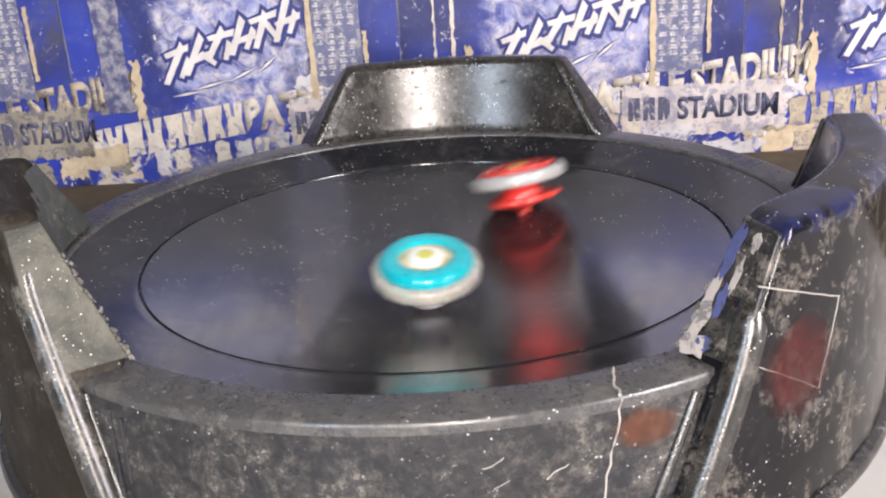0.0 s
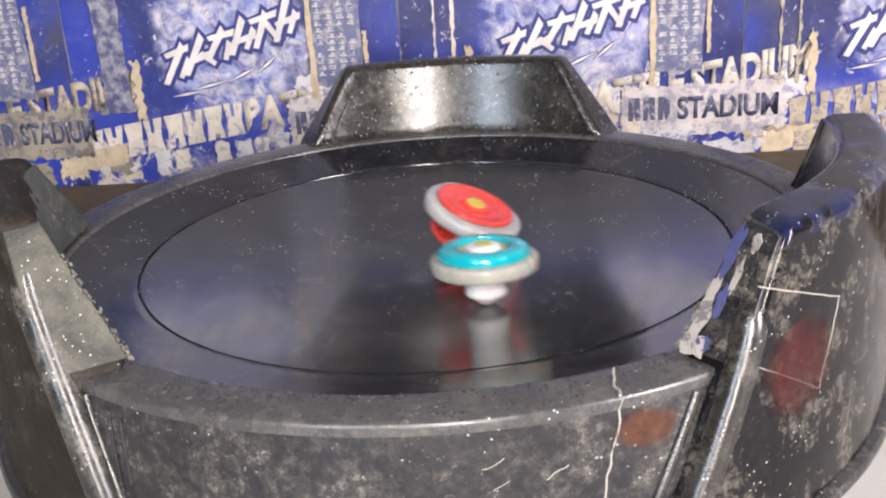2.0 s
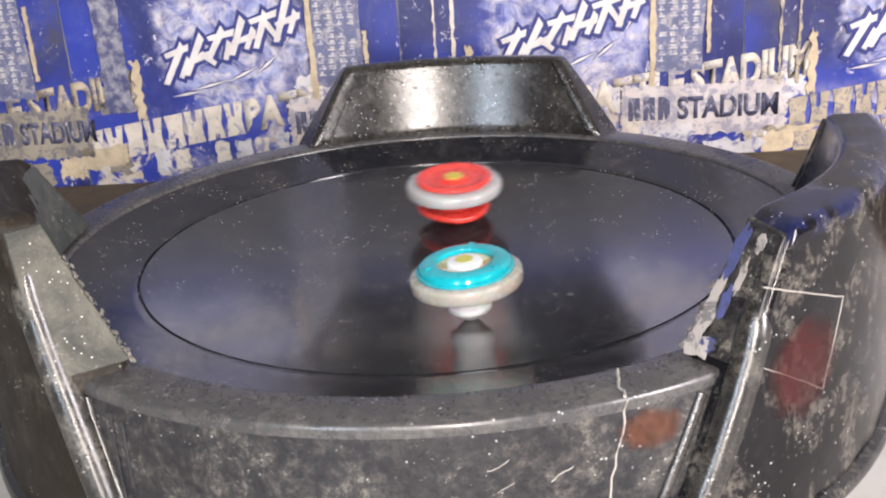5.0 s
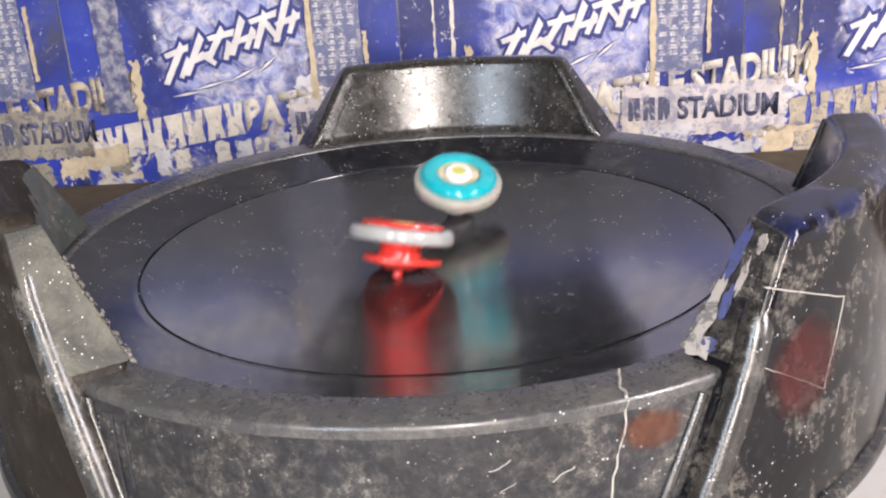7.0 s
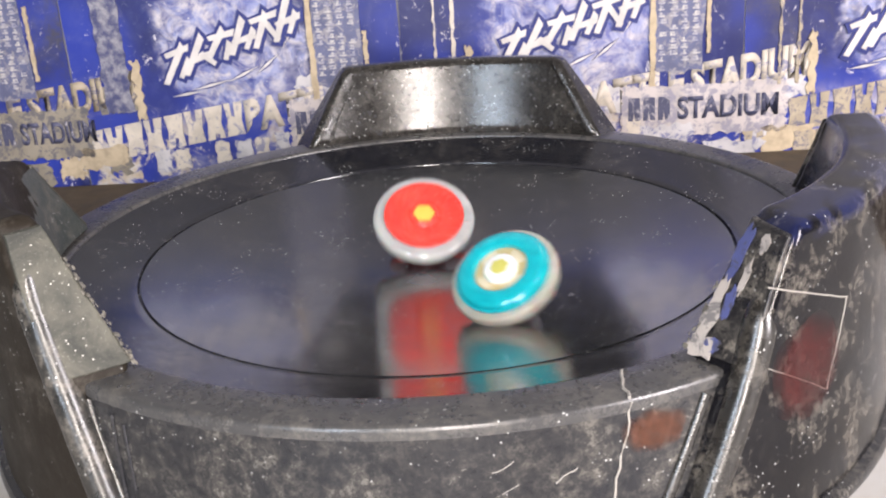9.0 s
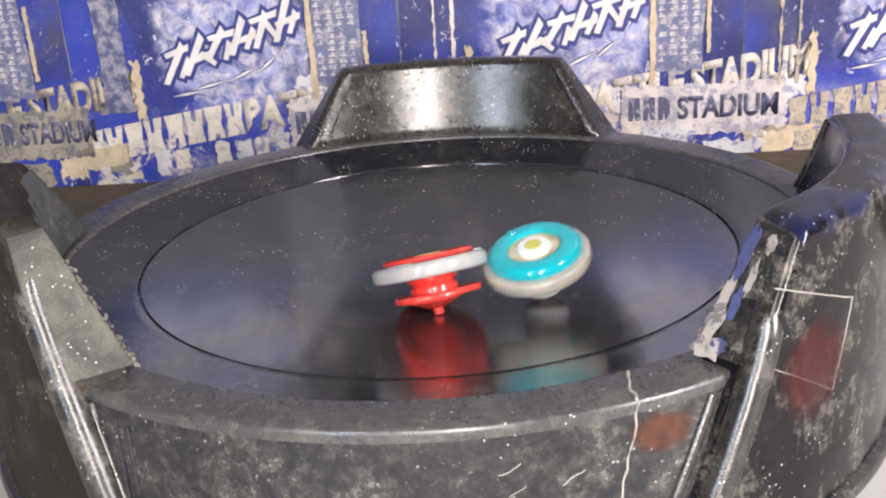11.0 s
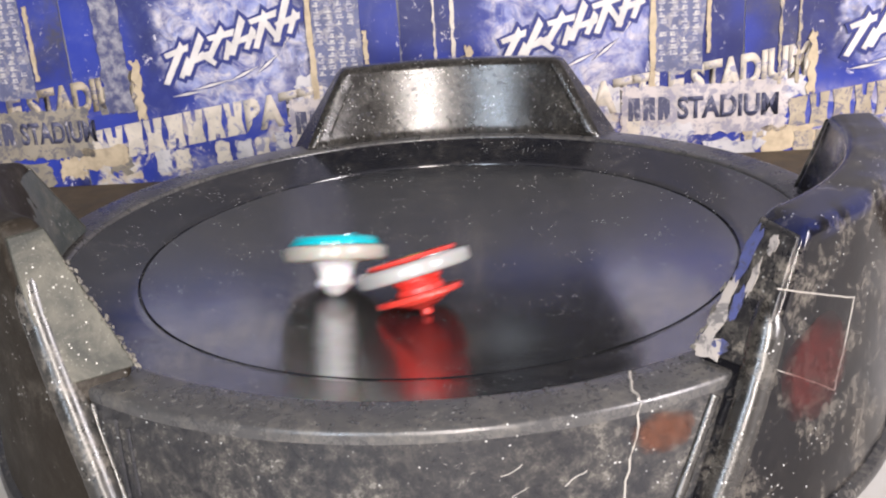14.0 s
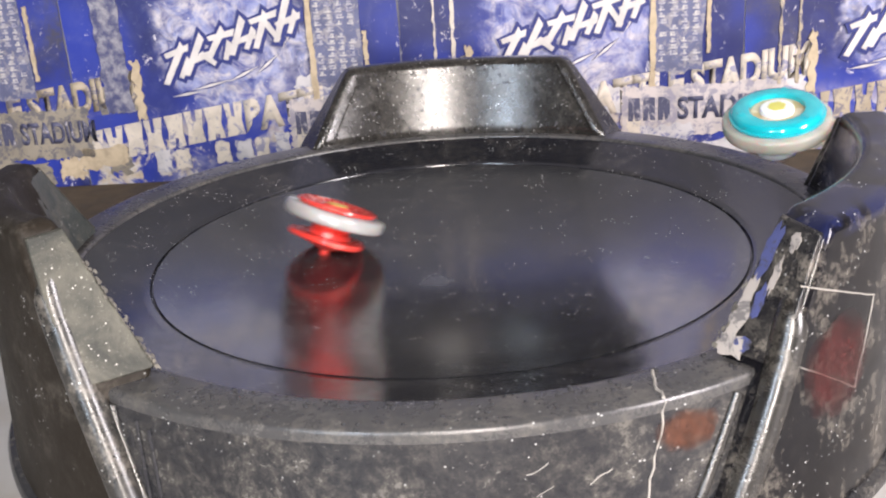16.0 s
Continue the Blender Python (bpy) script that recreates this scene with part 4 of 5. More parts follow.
def motions():
    walk(stadium, [
        (0, pose(0.0001, 0.0006, 0, 0, 0, -0.189)),
        (1, pose(-0.0001, 0.0003, 0, 0, 0, -0.143)),
        (3.5, pose(0.0000, 0.0000, 0, 0, 0, 0.000)),
        (4, pose(0.0001, -0.0006, 0, 0, 0, 0.112)),
        (6.5, pose(0.0003, -0.0012, 0, 0, 0, 0.231)),
        (8, pose(0.0004, -0.0017, 0, 0, 0, 0.404)),
        (9, pose(0.0005, -0.0022, 0, 0, 0, 0.501)),
        (11.5, pose(0.0012, -0.0042, 0, 0, 0, 0.983)),
        (13.5, pose(0.0013, -0.0044, 0, 0, 0, 1.023)),
        (14.5, pose(0.0013, -0.0047, 0, 0, 0, 1.131)),
        (14.9, pose(0.0069, -0.0051, 0, 0, 0, 1.715)),
        (15.2, pose(0.0069, -0.0051, 0, 0, 0, 1.718)),
        (16, pose(0.0069, -0.0050, 0, 0, 0, 1.725)),
    ])
    walk(teal_top, [
        (0, spin(-0.0045, -0.0406, 0.0371, -0.009, -0.210, 0.978, 0)),
        (0.1, spin(-0.0217, -0.0490, 0.0381, -0.051, -0.153, 0.987, 60)),
        (0.2, spin(-0.0242, -0.0648, 0.0400, -0.099, -0.093, 0.991, 120)),
        (0.3, spin(-0.0124, -0.0657, 0.0397, -0.155, -0.094, 0.983, 180)),
        (0.4, spin(0.0162, -0.0500, 0.0380, -0.227, -0.096, 0.969, 240)),
        (0.5, spin(0.0368, -0.0495, 0.0390, -0.275, -0.089, 0.957, 300)),
        (0.6, spin(0.0561, -0.0382, 0.0398, -0.262, -0.088, 0.961, 0)),
        (0.7, spin(0.0661, -0.0236, 0.0400, -0.240, -0.063, 0.969, 60)),
        (0.8, spin(0.0663, -0.0179, 0.0399, -0.209, -0.048, 0.977, 120)),
        (0.9, spin(0.0690, -0.0198, 0.0403, -0.196, -0.047, 0.980, 180)),
        (1, spin(0.0728, -0.0201, 0.0408, -0.199, -0.046, 0.979, 240)),
        (1.1, spin(0.0636, -0.0198, 0.0396, -0.191, -0.047, 0.980, 300)),
        (1.2, spin(0.0481, -0.0264, 0.0383, -0.164, -0.047, 0.985, 0)),
        (1.3, spin(0.0255, -0.0386, 0.0375, -0.147, -0.021, 0.989, 60)),
        (1.4, spin(0.0061, -0.0446, 0.0374, -0.117, -0.000, 0.993, 120)),
        (1.5, spin(-0.0092, -0.0552, 0.0385, -0.090, 0.014, 0.996, 180)),
        (1.6, spin(-0.0024, -0.0776, 0.0411, -0.064, 0.061, 0.996, 240)),
        (1.7, spin(0.0074, -0.0933, 0.0437, -0.054, 0.092, 0.994, 300)),
        (1.8, spin(0.0213, -0.0913, 0.0438, -0.046, 0.092, 0.995, 0)),
        (1.9, spin(0.0273, -0.0701, 0.0409, -0.034, 0.079, 0.996, 60)),
        (2, spin(0.0218, -0.0431, 0.0376, -0.014, 0.062, 0.998, 120)),
        (2.1, spin(0.0008, -0.0238, 0.0360, 0.016, 0.072, 0.997, 180)),
        (2.2, spin(-0.0269, -0.0162, 0.0363, 0.048, 0.078, 0.996, 240)),
        (2.3, spin(-0.0487, -0.0093, 0.0377, 0.075, 0.084, 0.994, 300)),
        (2.4, spin(-0.0641, -0.0142, 0.0396, 0.099, 0.098, 0.990, 0)),
        (2.5, spin(-0.0696, -0.0207, 0.0404, 0.101, 0.102, 0.990, 60)),
        (2.6, spin(-0.0651, -0.0355, 0.0405, 0.101, 0.092, 0.991, 120)),
        (2.7, spin(-0.0529, -0.0411, 0.0397, 0.097, 0.064, 0.993, 180)),
        (2.8, spin(-0.0382, -0.0471, 0.0389, 0.089, 0.047, 0.995, 240)),
        (2.9, spin(-0.0412, -0.0468, 0.0391, 0.093, 0.026, 0.995, 300)),
        (3, spin(-0.0391, -0.0431, 0.0386, 0.092, 0.013, 0.996, 0)),
        (3.1, spin(-0.0329, -0.0276, 0.0370, 0.088, -0.007, 0.996, 60)),
        (3.2, spin(-0.0280, -0.0141, 0.0364, 0.100, -0.026, 0.995, 120)),
        (3.3, spin(-0.0252, 0.0065, 0.0360, 0.098, -0.051, 0.994, 180)),
        (3.4, spin(-0.0269, 0.0230, 0.0365, 0.115, -0.061, 0.991, 240)),
        (3.5, spin(-0.0320, 0.0392, 0.0378, 0.119, -0.072, 0.990, 300)),
        (3.6, spin(-0.0414, 0.0403, 0.0386, 0.158, -0.114, 0.981, 0)),
        (3.7, spin(-0.0488, 0.0285, 0.0384, 0.149, -0.148, 0.978, 60)),
        (3.8, spin(-0.0508, 0.0265, 0.0385, 0.138, -0.192, 0.972, 120)),
        (3.9, spin(-0.0345, 0.0166, 0.0368, 0.093, -0.188, 0.978, 180)),
        (4, spin(-0.0128, 0.0184, 0.0358, 0.057, -0.190, 0.980, 240)),
        (4.1, spin(0.0046, 0.0293, 0.0362, 0.025, -0.176, 0.984, 300)),
        (4.2, spin(0.0190, 0.0459, 0.0378, -0.002, -0.155, 0.988, 0)),
        (4.45, spin(0.0265, 0.0060, 0.0362, -0.055, -0.127, 0.990, 60)),
        (4.7, spin(0.0294, -0.0426, 0.0378, -0.104, -0.094, 0.990, 120)),
        (4.95, spin(0.0175, -0.0629, 0.0393, -0.078, -0.029, 0.997, 180)),
        (5.2, spin(0.0068, -0.0471, 0.0375, -0.006, -0.018, 1.000, 240)),
        (5.45, spin(-0.0041, -0.0012, 0.0354, 0.067, -0.027, 0.997, 300)),
        (5.7, spin(-0.0254, 0.0385, 0.0374, 0.130, -0.040, 0.991, 0)),
        (5.95, spin(-0.0448, 0.0559, 0.0403, 0.175, -0.028, 0.984, 60)),
        (6.15, spin(-0.0512, 0.0615, 0.0416, 0.179, -0.021, 0.984, 120)),
        (6.3, spin(-0.0496, 0.0600, 0.0413, 0.178, -0.020, 0.984, 180)),
        (6.4, spin(-0.0308, 0.0157, 0.0366, 0.198, 0.007, 0.980, 240)),
        (6.5, spin(0.0109, 0.0386, 0.0369, 0.218, -0.035, 0.975, 300)),
        (6.6, spin(0.0447, 0.0914, 0.0452, 0.213, -0.163, 0.963, 0)),
        (6.7, spin(0.0567, 0.1148, 0.0511, 0.192, -0.237, 0.952, 60)),
        (6.8, spin(0.0520, 0.1146, 0.0505, 0.156, -0.284, 0.946, 120)),
        (6.9, spin(0.0346, 0.1094, 0.0481, 0.135, -0.325, 0.936, 180)),
        (7, spin(0.0126, 0.0813, 0.0419, 0.112, -0.318, 0.941, 240)),
        (7.1, spin(0.0101, 0.0714, 0.0403, 0.101, -0.310, 0.945, 300)),
        (7.2, spin(0.0165, 0.0616, 0.0393, 0.079, -0.315, 0.946, 0)),
        (7.3, spin(0.0203, 0.0370, 0.0371, 0.060, -0.298, 0.953, 60)),
        (7.4, spin(0.0232, 0.0223, 0.0364, 0.041, -0.311, 0.950, 120)),
        (7.5, spin(0.0301, 0.0029, 0.0362, 0.018, -0.298, 0.954, 180)),
        (7.6, spin(0.0698, 0.0116, 0.0402, -0.046, -0.331, 0.943, 240)),
        (7.7, spin(0.1046, 0.0100, 0.0459, -0.107, -0.355, 0.929, 300)),
        (7.8, spin(0.1331, 0.0121, 0.0522, -0.162, -0.380, 0.911, 0)),
        (7.9, spin(0.1515, 0.0235, 0.0574, -0.186, -0.400, 0.897, 60)),
        (8, spin(0.1591, 0.0172, 0.0595, -0.198, -0.397, 0.896, 120)),
        (8.1, spin(0.1510, 0.0283, 0.0576, -0.208, -0.397, 0.894, 180)),
        (8.2, spin(0.1225, 0.0224, 0.0500, -0.229, -0.356, 0.906, 240)),
        (8.3, spin(0.0833, -0.0020, 0.0419, -0.258, -0.335, 0.906, 300)),
        (8.4, spin(0.0638, -0.0267, 0.0397, -0.345, -0.334, 0.877, 0)),
        (8.5, spin(0.0514, -0.0579, 0.0408, -0.407, -0.352, 0.843, 60)),
        (8.6, spin(0.0338, -0.0756, 0.0417, -0.377, -0.378, 0.846, 120)),
        (8.7, spin(0.0196, -0.0770, 0.0411, -0.334, -0.384, 0.861, 180)),
        (8.8, spin(0.0163, -0.0654, 0.0396, -0.288, -0.412, 0.864, 240)),
        (8.9, spin(0.0215, -0.0413, 0.0373, -0.298, -0.449, 0.842, 300)),
        (9, spin(0.0367, -0.0480, 0.0388, -0.338, -0.453, 0.825, 0)),
        (9.1, spin(0.0405, -0.1333, 0.0678, -0.241, -0.494, 0.835, 60)),
        (9.2, spin(0.0491, -0.1701, 0.0779, -0.213, -0.547, 0.810, 120)),
        (9.35, spin(0.0660, -0.1462, 0.0739, -0.219, -0.484, 0.848, 180)),
        (9.5, spin(0.0894, -0.0523, 0.0453, -0.203, -0.371, 0.906, 240)),
        (9.75, spin(0.0744, -0.0018, 0.0406, -0.143, -0.287, 0.947, 300)),
        (10, spin(0.0392, 0.0136, 0.0370, -0.100, -0.241, 0.965, 0)),
        (10.25, spin(0.0068, -0.0115, 0.0355, -0.081, -0.172, 0.982, 60)),
        (10.5, spin(0.0007, -0.0530, 0.0378, -0.090, -0.147, 0.985, 120)),
        (10.75, spin(0.0208, -0.0673, 0.0398, -0.139, -0.157, 0.978, 180)),
        (11, spin(0.0490, -0.0415, 0.0390, -0.197, -0.201, 0.960, 240)),
        (11.15, spin(0.0573, -0.0183, 0.0388, -0.218, -0.237, 0.947, 300)),
        (11.3, spin(0.0577, -0.0110, 0.0386, -0.218, -0.253, 0.943, 0)),
        (11.4, spin(0.0580, -0.0222, 0.0388, -0.262, -0.153, 0.953, 60)),
        (11.5, spin(0.0538, -0.0364, 0.0391, -0.290, -0.090, 0.953, 120)),
        (11.6, spin(0.0458, -0.0453, 0.0391, -0.255, -0.001, 0.967, 180)),
        (11.7, spin(0.0333, -0.0504, 0.0386, -0.200, 0.093, 0.975, 240)),
        (11.8, spin(0.0201, -0.0620, 0.0390, -0.143, 0.178, 0.974, 300)),
        (11.9, spin(0.0062, -0.0590, 0.0384, -0.088, 0.243, 0.966, 0)),
        (12, spin(-0.0072, -0.0576, 0.0383, -0.052, 0.289, 0.956, 60)),
        (12.1, spin(-0.0213, -0.0549, 0.0384, 0.020, 0.289, 0.957, 120)),
        (12.2, spin(-0.0338, -0.0464, 0.0382, 0.109, 0.268, 0.957, 180)),
        (12.3, spin(-0.0482, -0.0304, 0.0383, 0.217, 0.214, 0.952, 240)),
        (12.4, spin(-0.0525, -0.0143, 0.0382, 0.303, 0.136, 0.943, 300)),
        (12.5, spin(-0.0490, -0.0025, 0.0377, 0.365, 0.043, 0.930, 0)),
        (12.6, spin(-0.0494, 0.0083, 0.0379, 0.332, -0.047, 0.942, 60)),
        (12.7, spin(-0.0418, 0.0194, 0.0376, 0.277, -0.132, 0.952, 120)),
        (12.8, spin(-0.0306, 0.0270, 0.0370, 0.234, -0.195, 0.952, 180)),
        (12.9, spin(-0.0259, 0.0443, 0.0382, 0.153, -0.297, 0.943, 240)),
        (13, spin(-0.0353, 0.0632, 0.0408, 0.094, -0.391, 0.915, 300)),
        (13.1, spin(-0.0720, 0.0666, 0.0451, 0.113, -0.395, 0.912, 0)),
        (13.2, spin(-0.0770, 0.0496, 0.0438, 0.080, -0.377, 0.923, 60)),
        (13.3, spin(-0.0606, 0.0240, 0.0396, 0.022, -0.351, 0.936, 120)),
        (13.4, spin(-0.0327, -0.0039, 0.0364, -0.066, -0.323, 0.944, 180)),
        (13.5, spin(-0.0054, -0.0349, 0.0364, -0.142, -0.278, 0.950, 240)),
        (13.6, spin(-0.0391, -0.0188, 0.0371, -0.147, -0.025, 0.989, 300)),
        (13.7, spin(-0.0700, -0.0658, 0.0438, -0.089, 0.251, 0.964, 0)),
        (13.8, spin(-0.0789, -0.0615, 0.0446, -0.033, 0.333, 0.942, 60)),
        (13.9, spin(-0.0681, -0.0498, 0.0420, -0.002, 0.354, 0.935, 120)),
        (14, spin(-0.0485, -0.0222, 0.0380, 0.031, 0.373, 0.927, 180)),
        (14.1, spin(-0.0292, 0.0020, 0.0363, 0.018, 0.330, 0.944, 240)),
        (14.2, spin(-0.0124, 0.0270, 0.0363, -0.034, 0.285, 0.958, 300)),
        (14.3, spin(-0.0053, 0.0296, 0.0364, -0.087, 0.282, 0.955, 0)),
        (14.4, spin(-0.0088, 0.0078, 0.0356, -0.156, 0.301, 0.941, 60)),
        (14.5, spin(-0.0180, 0.0029, 0.0357, -0.190, 0.317, 0.929, 120)),
        (14.6, spin(-0.0136, 0.0018, 0.0355, -0.137, 0.276, 0.951, 180)),
        (14.7, spin(0.0311, 0.0207, 0.0367, -0.077, 0.225, 0.971, 240)),
        (14.8, spin(0.0657, 0.0500, 0.0417, -0.021, 0.179, 0.984, 300)),
        (14.9, spin(0.0985, 0.0624, 0.0476, -0.003, 0.140, 0.990, 0)),
        (15, spin(0.1207, 0.0712, 0.0531, 0.018, 0.111, 0.994, 60)),
        (15.1, spin(0.1267, 0.0817, 0.0557, 0.088, -0.020, 0.996, 120)),
        (15.2, spin(0.1232, 0.0719, 0.0537, 0.125, -0.129, 0.984, 180)),
        (15.3, spin(0.1265, 0.0649, 0.0535, 0.032, -0.212, 0.977, 240)),
        (15.4, spin(0.1466, 0.0679, 0.0588, 0.013, -0.166, 0.986, 300)),
        (15.5, spin(0.1609, 0.0343, 0.0698, 0.004, -0.128, 0.992, 0)),
        (15.6, spin(0.1609, 0.0203, 0.0804, -0.053, -0.190, 0.980, 60)),
        (15.7, spin(0.1609, 0.0103, 0.0846, -0.082, -0.218, 0.973, 120)),
        (15.8, spin(0.1601, 0.0026, 0.0862, -0.121, -0.238, 0.964, 180)),
        (15.9, spin(0.1625, -0.0025, 0.0866, -0.131, -0.256, 0.958, 240)),
        (16, spin(0.1647, -0.0082, 0.0864, -0.135, -0.252, 0.958, 300)),
    ])
    walk(red_top, [
        (0, spin(0.0514, 0.0689, 0.0423, -0.135, 0.192, 0.972, 0)),
        (0.1, spin(0.0083, 0.0277, 0.0363, -0.037, 0.234, 0.971, 300)),
        (0.2, spin(-0.0338, -0.0005, 0.0366, 0.022, 0.271, 0.962, 240)),
        (0.3, spin(-0.0810, -0.0217, 0.0420, 0.061, 0.292, 0.955, 180)),
        (0.4, spin(-0.1165, -0.0544, 0.0511, 0.079, 0.305, 0.949, 120)),
        (0.5, spin(-0.1174, -0.0634, 0.0522, 0.079, 0.310, 0.948, 60)),
        (0.6, spin(-0.0895, -0.0701, 0.0476, 0.091, 0.322, 0.942, 0)),
        (0.7, spin(-0.0565, -0.0590, 0.0417, 0.124, 0.321, 0.939, 300)),
        (0.8, spin(-0.0174, -0.0378, 0.0371, 0.157, 0.303, 0.940, 240)),
        (0.9, spin(0.0024, 0.0055, 0.0354, 0.189, 0.270, 0.944, 180)),
        (1, spin(-0.0015, 0.0516, 0.0378, 0.224, 0.240, 0.945, 120)),
        (1.1, spin(-0.0155, 0.0750, 0.0410, 0.244, 0.179, 0.953, 60)),
        (1.2, spin(-0.0325, 0.0737, 0.0414, 0.265, 0.136, 0.955, 0)),
        (1.3, spin(-0.0466, 0.0620, 0.0410, 0.287, 0.099, 0.953, 300)),
        (1.4, spin(-0.0516, 0.0292, 0.0388, 0.304, 0.102, 0.947, 240)),
        (1.5, spin(-0.0483, -0.0002, 0.0376, 0.303, 0.090, 0.949, 180)),
        (1.6, spin(-0.0495, 0.0208, 0.0381, 0.335, 0.056, 0.941, 120)),
        (1.7, spin(-0.0392, 0.0124, 0.0369, 0.360, 0.024, 0.933, 60)),
        (1.8, spin(-0.0238, 0.0259, 0.0367, 0.377, -0.038, 0.925, 0)),
        (1.9, spin(-0.0038, 0.0314, 0.0363, 0.389, -0.089, 0.917, 300)),
        (2, spin(0.0121, 0.0365, 0.0369, 0.385, -0.137, 0.913, 240)),
        (2.1, spin(0.0213, 0.0240, 0.0364, 0.353, -0.176, 0.919, 180)),
        (2.2, spin(0.0207, 0.0253, 0.0363, 0.329, -0.216, 0.919, 120)),
        (2.3, spin(0.0199, 0.0197, 0.0361, 0.291, -0.250, 0.923, 60)),
        (2.4, spin(0.0105, 0.0101, 0.0356, 0.264, -0.279, 0.923, 0)),
        (2.5, spin(0.0041, 0.0106, 0.0355, 0.248, -0.320, 0.914, 300)),
        (2.6, spin(-0.0026, -0.0029, 0.0355, 0.230, -0.305, 0.924, 240)),
        (2.7, spin(-0.0030, 0.0037, 0.0354, 0.205, -0.307, 0.930, 180)),
        (2.8, spin(0.0023, -0.0045, 0.0354, 0.159, -0.300, 0.941, 120)),
        (2.9, spin(0.0343, 0.0134, 0.0367, 0.077, -0.339, 0.938, 60)),
        (3, spin(0.0712, 0.0489, 0.0425, 0.007, -0.366, 0.931, 0)),
        (3.1, spin(0.0897, 0.0610, 0.0465, -0.057, -0.393, 0.918, 300)),
        (3.2, spin(0.0964, 0.0709, 0.0488, -0.106, -0.417, 0.903, 240)),
        (3.3, spin(0.0886, 0.0670, 0.0470, -0.137, -0.432, 0.892, 180)),
        (3.4, spin(0.0692, 0.0497, 0.0423, -0.151, -0.441, 0.885, 120)),
        (3.5, spin(0.0416, 0.0295, 0.0378, -0.152, -0.429, 0.890, 60)),
        (3.6, spin(0.0084, -0.0129, 0.0357, -0.132, -0.410, 0.903, 0)),
        (3.7, spin(-0.0189, -0.0392, 0.0371, -0.092, -0.401, 0.912, 300)),
        (3.8, spin(-0.0337, -0.0490, 0.0387, -0.046, -0.396, 0.917, 240)),
        (3.9, spin(-0.0322, -0.0514, 0.0389, -0.021, -0.416, 0.909, 180)),
        (4, spin(-0.0123, -0.0311, 0.0364, -0.029, -0.423, 0.905, 120)),
        (4.1, spin(0.0132, -0.0296, 0.0364, -0.091, -0.397, 0.913, 60)),
        (4.2, spin(0.0441, -0.0084, 0.0374, -0.159, -0.381, 0.911, 0)),
        (4.45, spin(0.0828, 0.0235, 0.0424, -0.204, -0.301, 0.932, 300)),
        (4.7, spin(0.0754, 0.0565, 0.0439, -0.161, -0.214, 0.963, 240)),
        (4.95, spin(0.0281, 0.0726, 0.0411, -0.039, -0.122, 0.992, 180)),
        (5.2, spin(-0.0276, 0.0481, 0.0384, 0.082, 0.001, 0.997, 120)),
        (5.45, spin(-0.0592, -0.0116, 0.0387, 0.092, 0.143, 0.985, 60)),
        (5.7, spin(-0.0425, -0.0658, 0.0411, -0.010, 0.267, 0.964, 0)),
        (5.95, spin(-0.0145, -0.0918, 0.0435, -0.139, 0.324, 0.936, 300)),
        (6.15, spin(0.0028, -0.0938, 0.0436, -0.243, 0.369, 0.897, 240)),
        (6.3, spin(0.0061, -0.0870, 0.0425, -0.293, 0.363, 0.885, 180)),
        (6.4, spin(-0.0094, -0.0661, 0.0395, -0.190, 0.308, 0.932, 120)),
        (6.5, spin(-0.0402, -0.0788, 0.0666, -0.025, 0.242, 0.970, 60)),
        (6.6, spin(-0.0714, -0.0743, 0.0453, 0.043, 0.291, 0.956, 0)),
        (6.7, spin(-0.0841, -0.0836, 0.0486, 0.073, 0.327, 0.942, 300)),
        (6.8, spin(-0.0680, -0.0797, 0.0456, 0.089, 0.329, 0.940, 240)),
        (6.9, spin(-0.0449, -0.0542, 0.0401, 0.124, 0.318, 0.940, 180)),
        (7, spin(-0.0200, 0.0021, 0.0359, 0.175, 0.280, 0.944, 120)),
        (7.1, spin(-0.0173, 0.0222, 0.0363, 0.192, 0.266, 0.945, 60)),
        (7.2, spin(-0.0270, 0.0199, 0.0365, 0.210, 0.269, 0.940, 0)),
        (7.3, spin(-0.0343, 0.0173, 0.0368, 0.228, 0.273, 0.935, 300)),
        (7.4, spin(-0.0363, 0.0156, 0.0370, 0.245, 0.274, 0.930, 240)),
        (7.5, spin(-0.0406, 0.0104, 0.0370, 0.262, 0.279, 0.924, 180)),
        (7.6, spin(-0.0789, -0.0092, 0.0414, 0.283, 0.275, 0.919, 120)),
        (7.7, spin(-0.1161, -0.0207, 0.0485, 0.303, 0.273, 0.913, 60)),
        (7.8, spin(-0.1385, -0.0284, 0.0543, 0.331, 0.236, 0.914, 0)),
        (7.9, spin(-0.1561, -0.0250, 0.0590, 0.356, 0.210, 0.910, 300)),
        (8, spin(-0.1495, -0.0076, 0.0565, 0.361, 0.178, 0.915, 240)),
        (8.1, spin(-0.1081, -0.0072, 0.0464, 0.387, 0.120, 0.914, 180)),
        (8.2, spin(-0.0551, 0.0017, 0.0384, 0.383, 0.038, 0.923, 120)),
        (8.3, spin(-0.0075, 0.0295, 0.0364, 0.368, -0.040, 0.929, 60)),
        (8.4, spin(0.0113, 0.0795, 0.0416, 0.364, -0.128, 0.923, 0)),
        (8.5, spin(0.0092, 0.0923, 0.0438, 0.360, -0.166, 0.918, 300)),
        (8.6, spin(0.0003, 0.0862, 0.0426, 0.356, -0.210, 0.910, 240)),
        (8.7, spin(-0.0085, 0.0702, 0.0402, 0.326, -0.245, 0.913, 180)),
        (8.8, spin(-0.0105, 0.0424, 0.0372, 0.263, -0.275, 0.925, 120)),
        (8.9, spin(-0.0099, 0.0183, 0.0359, 0.166, -0.369, 0.914, 60)),
        (9, spin(-0.0062, 0.0442, 0.0374, 0.050, -0.570, 0.820, 0)),
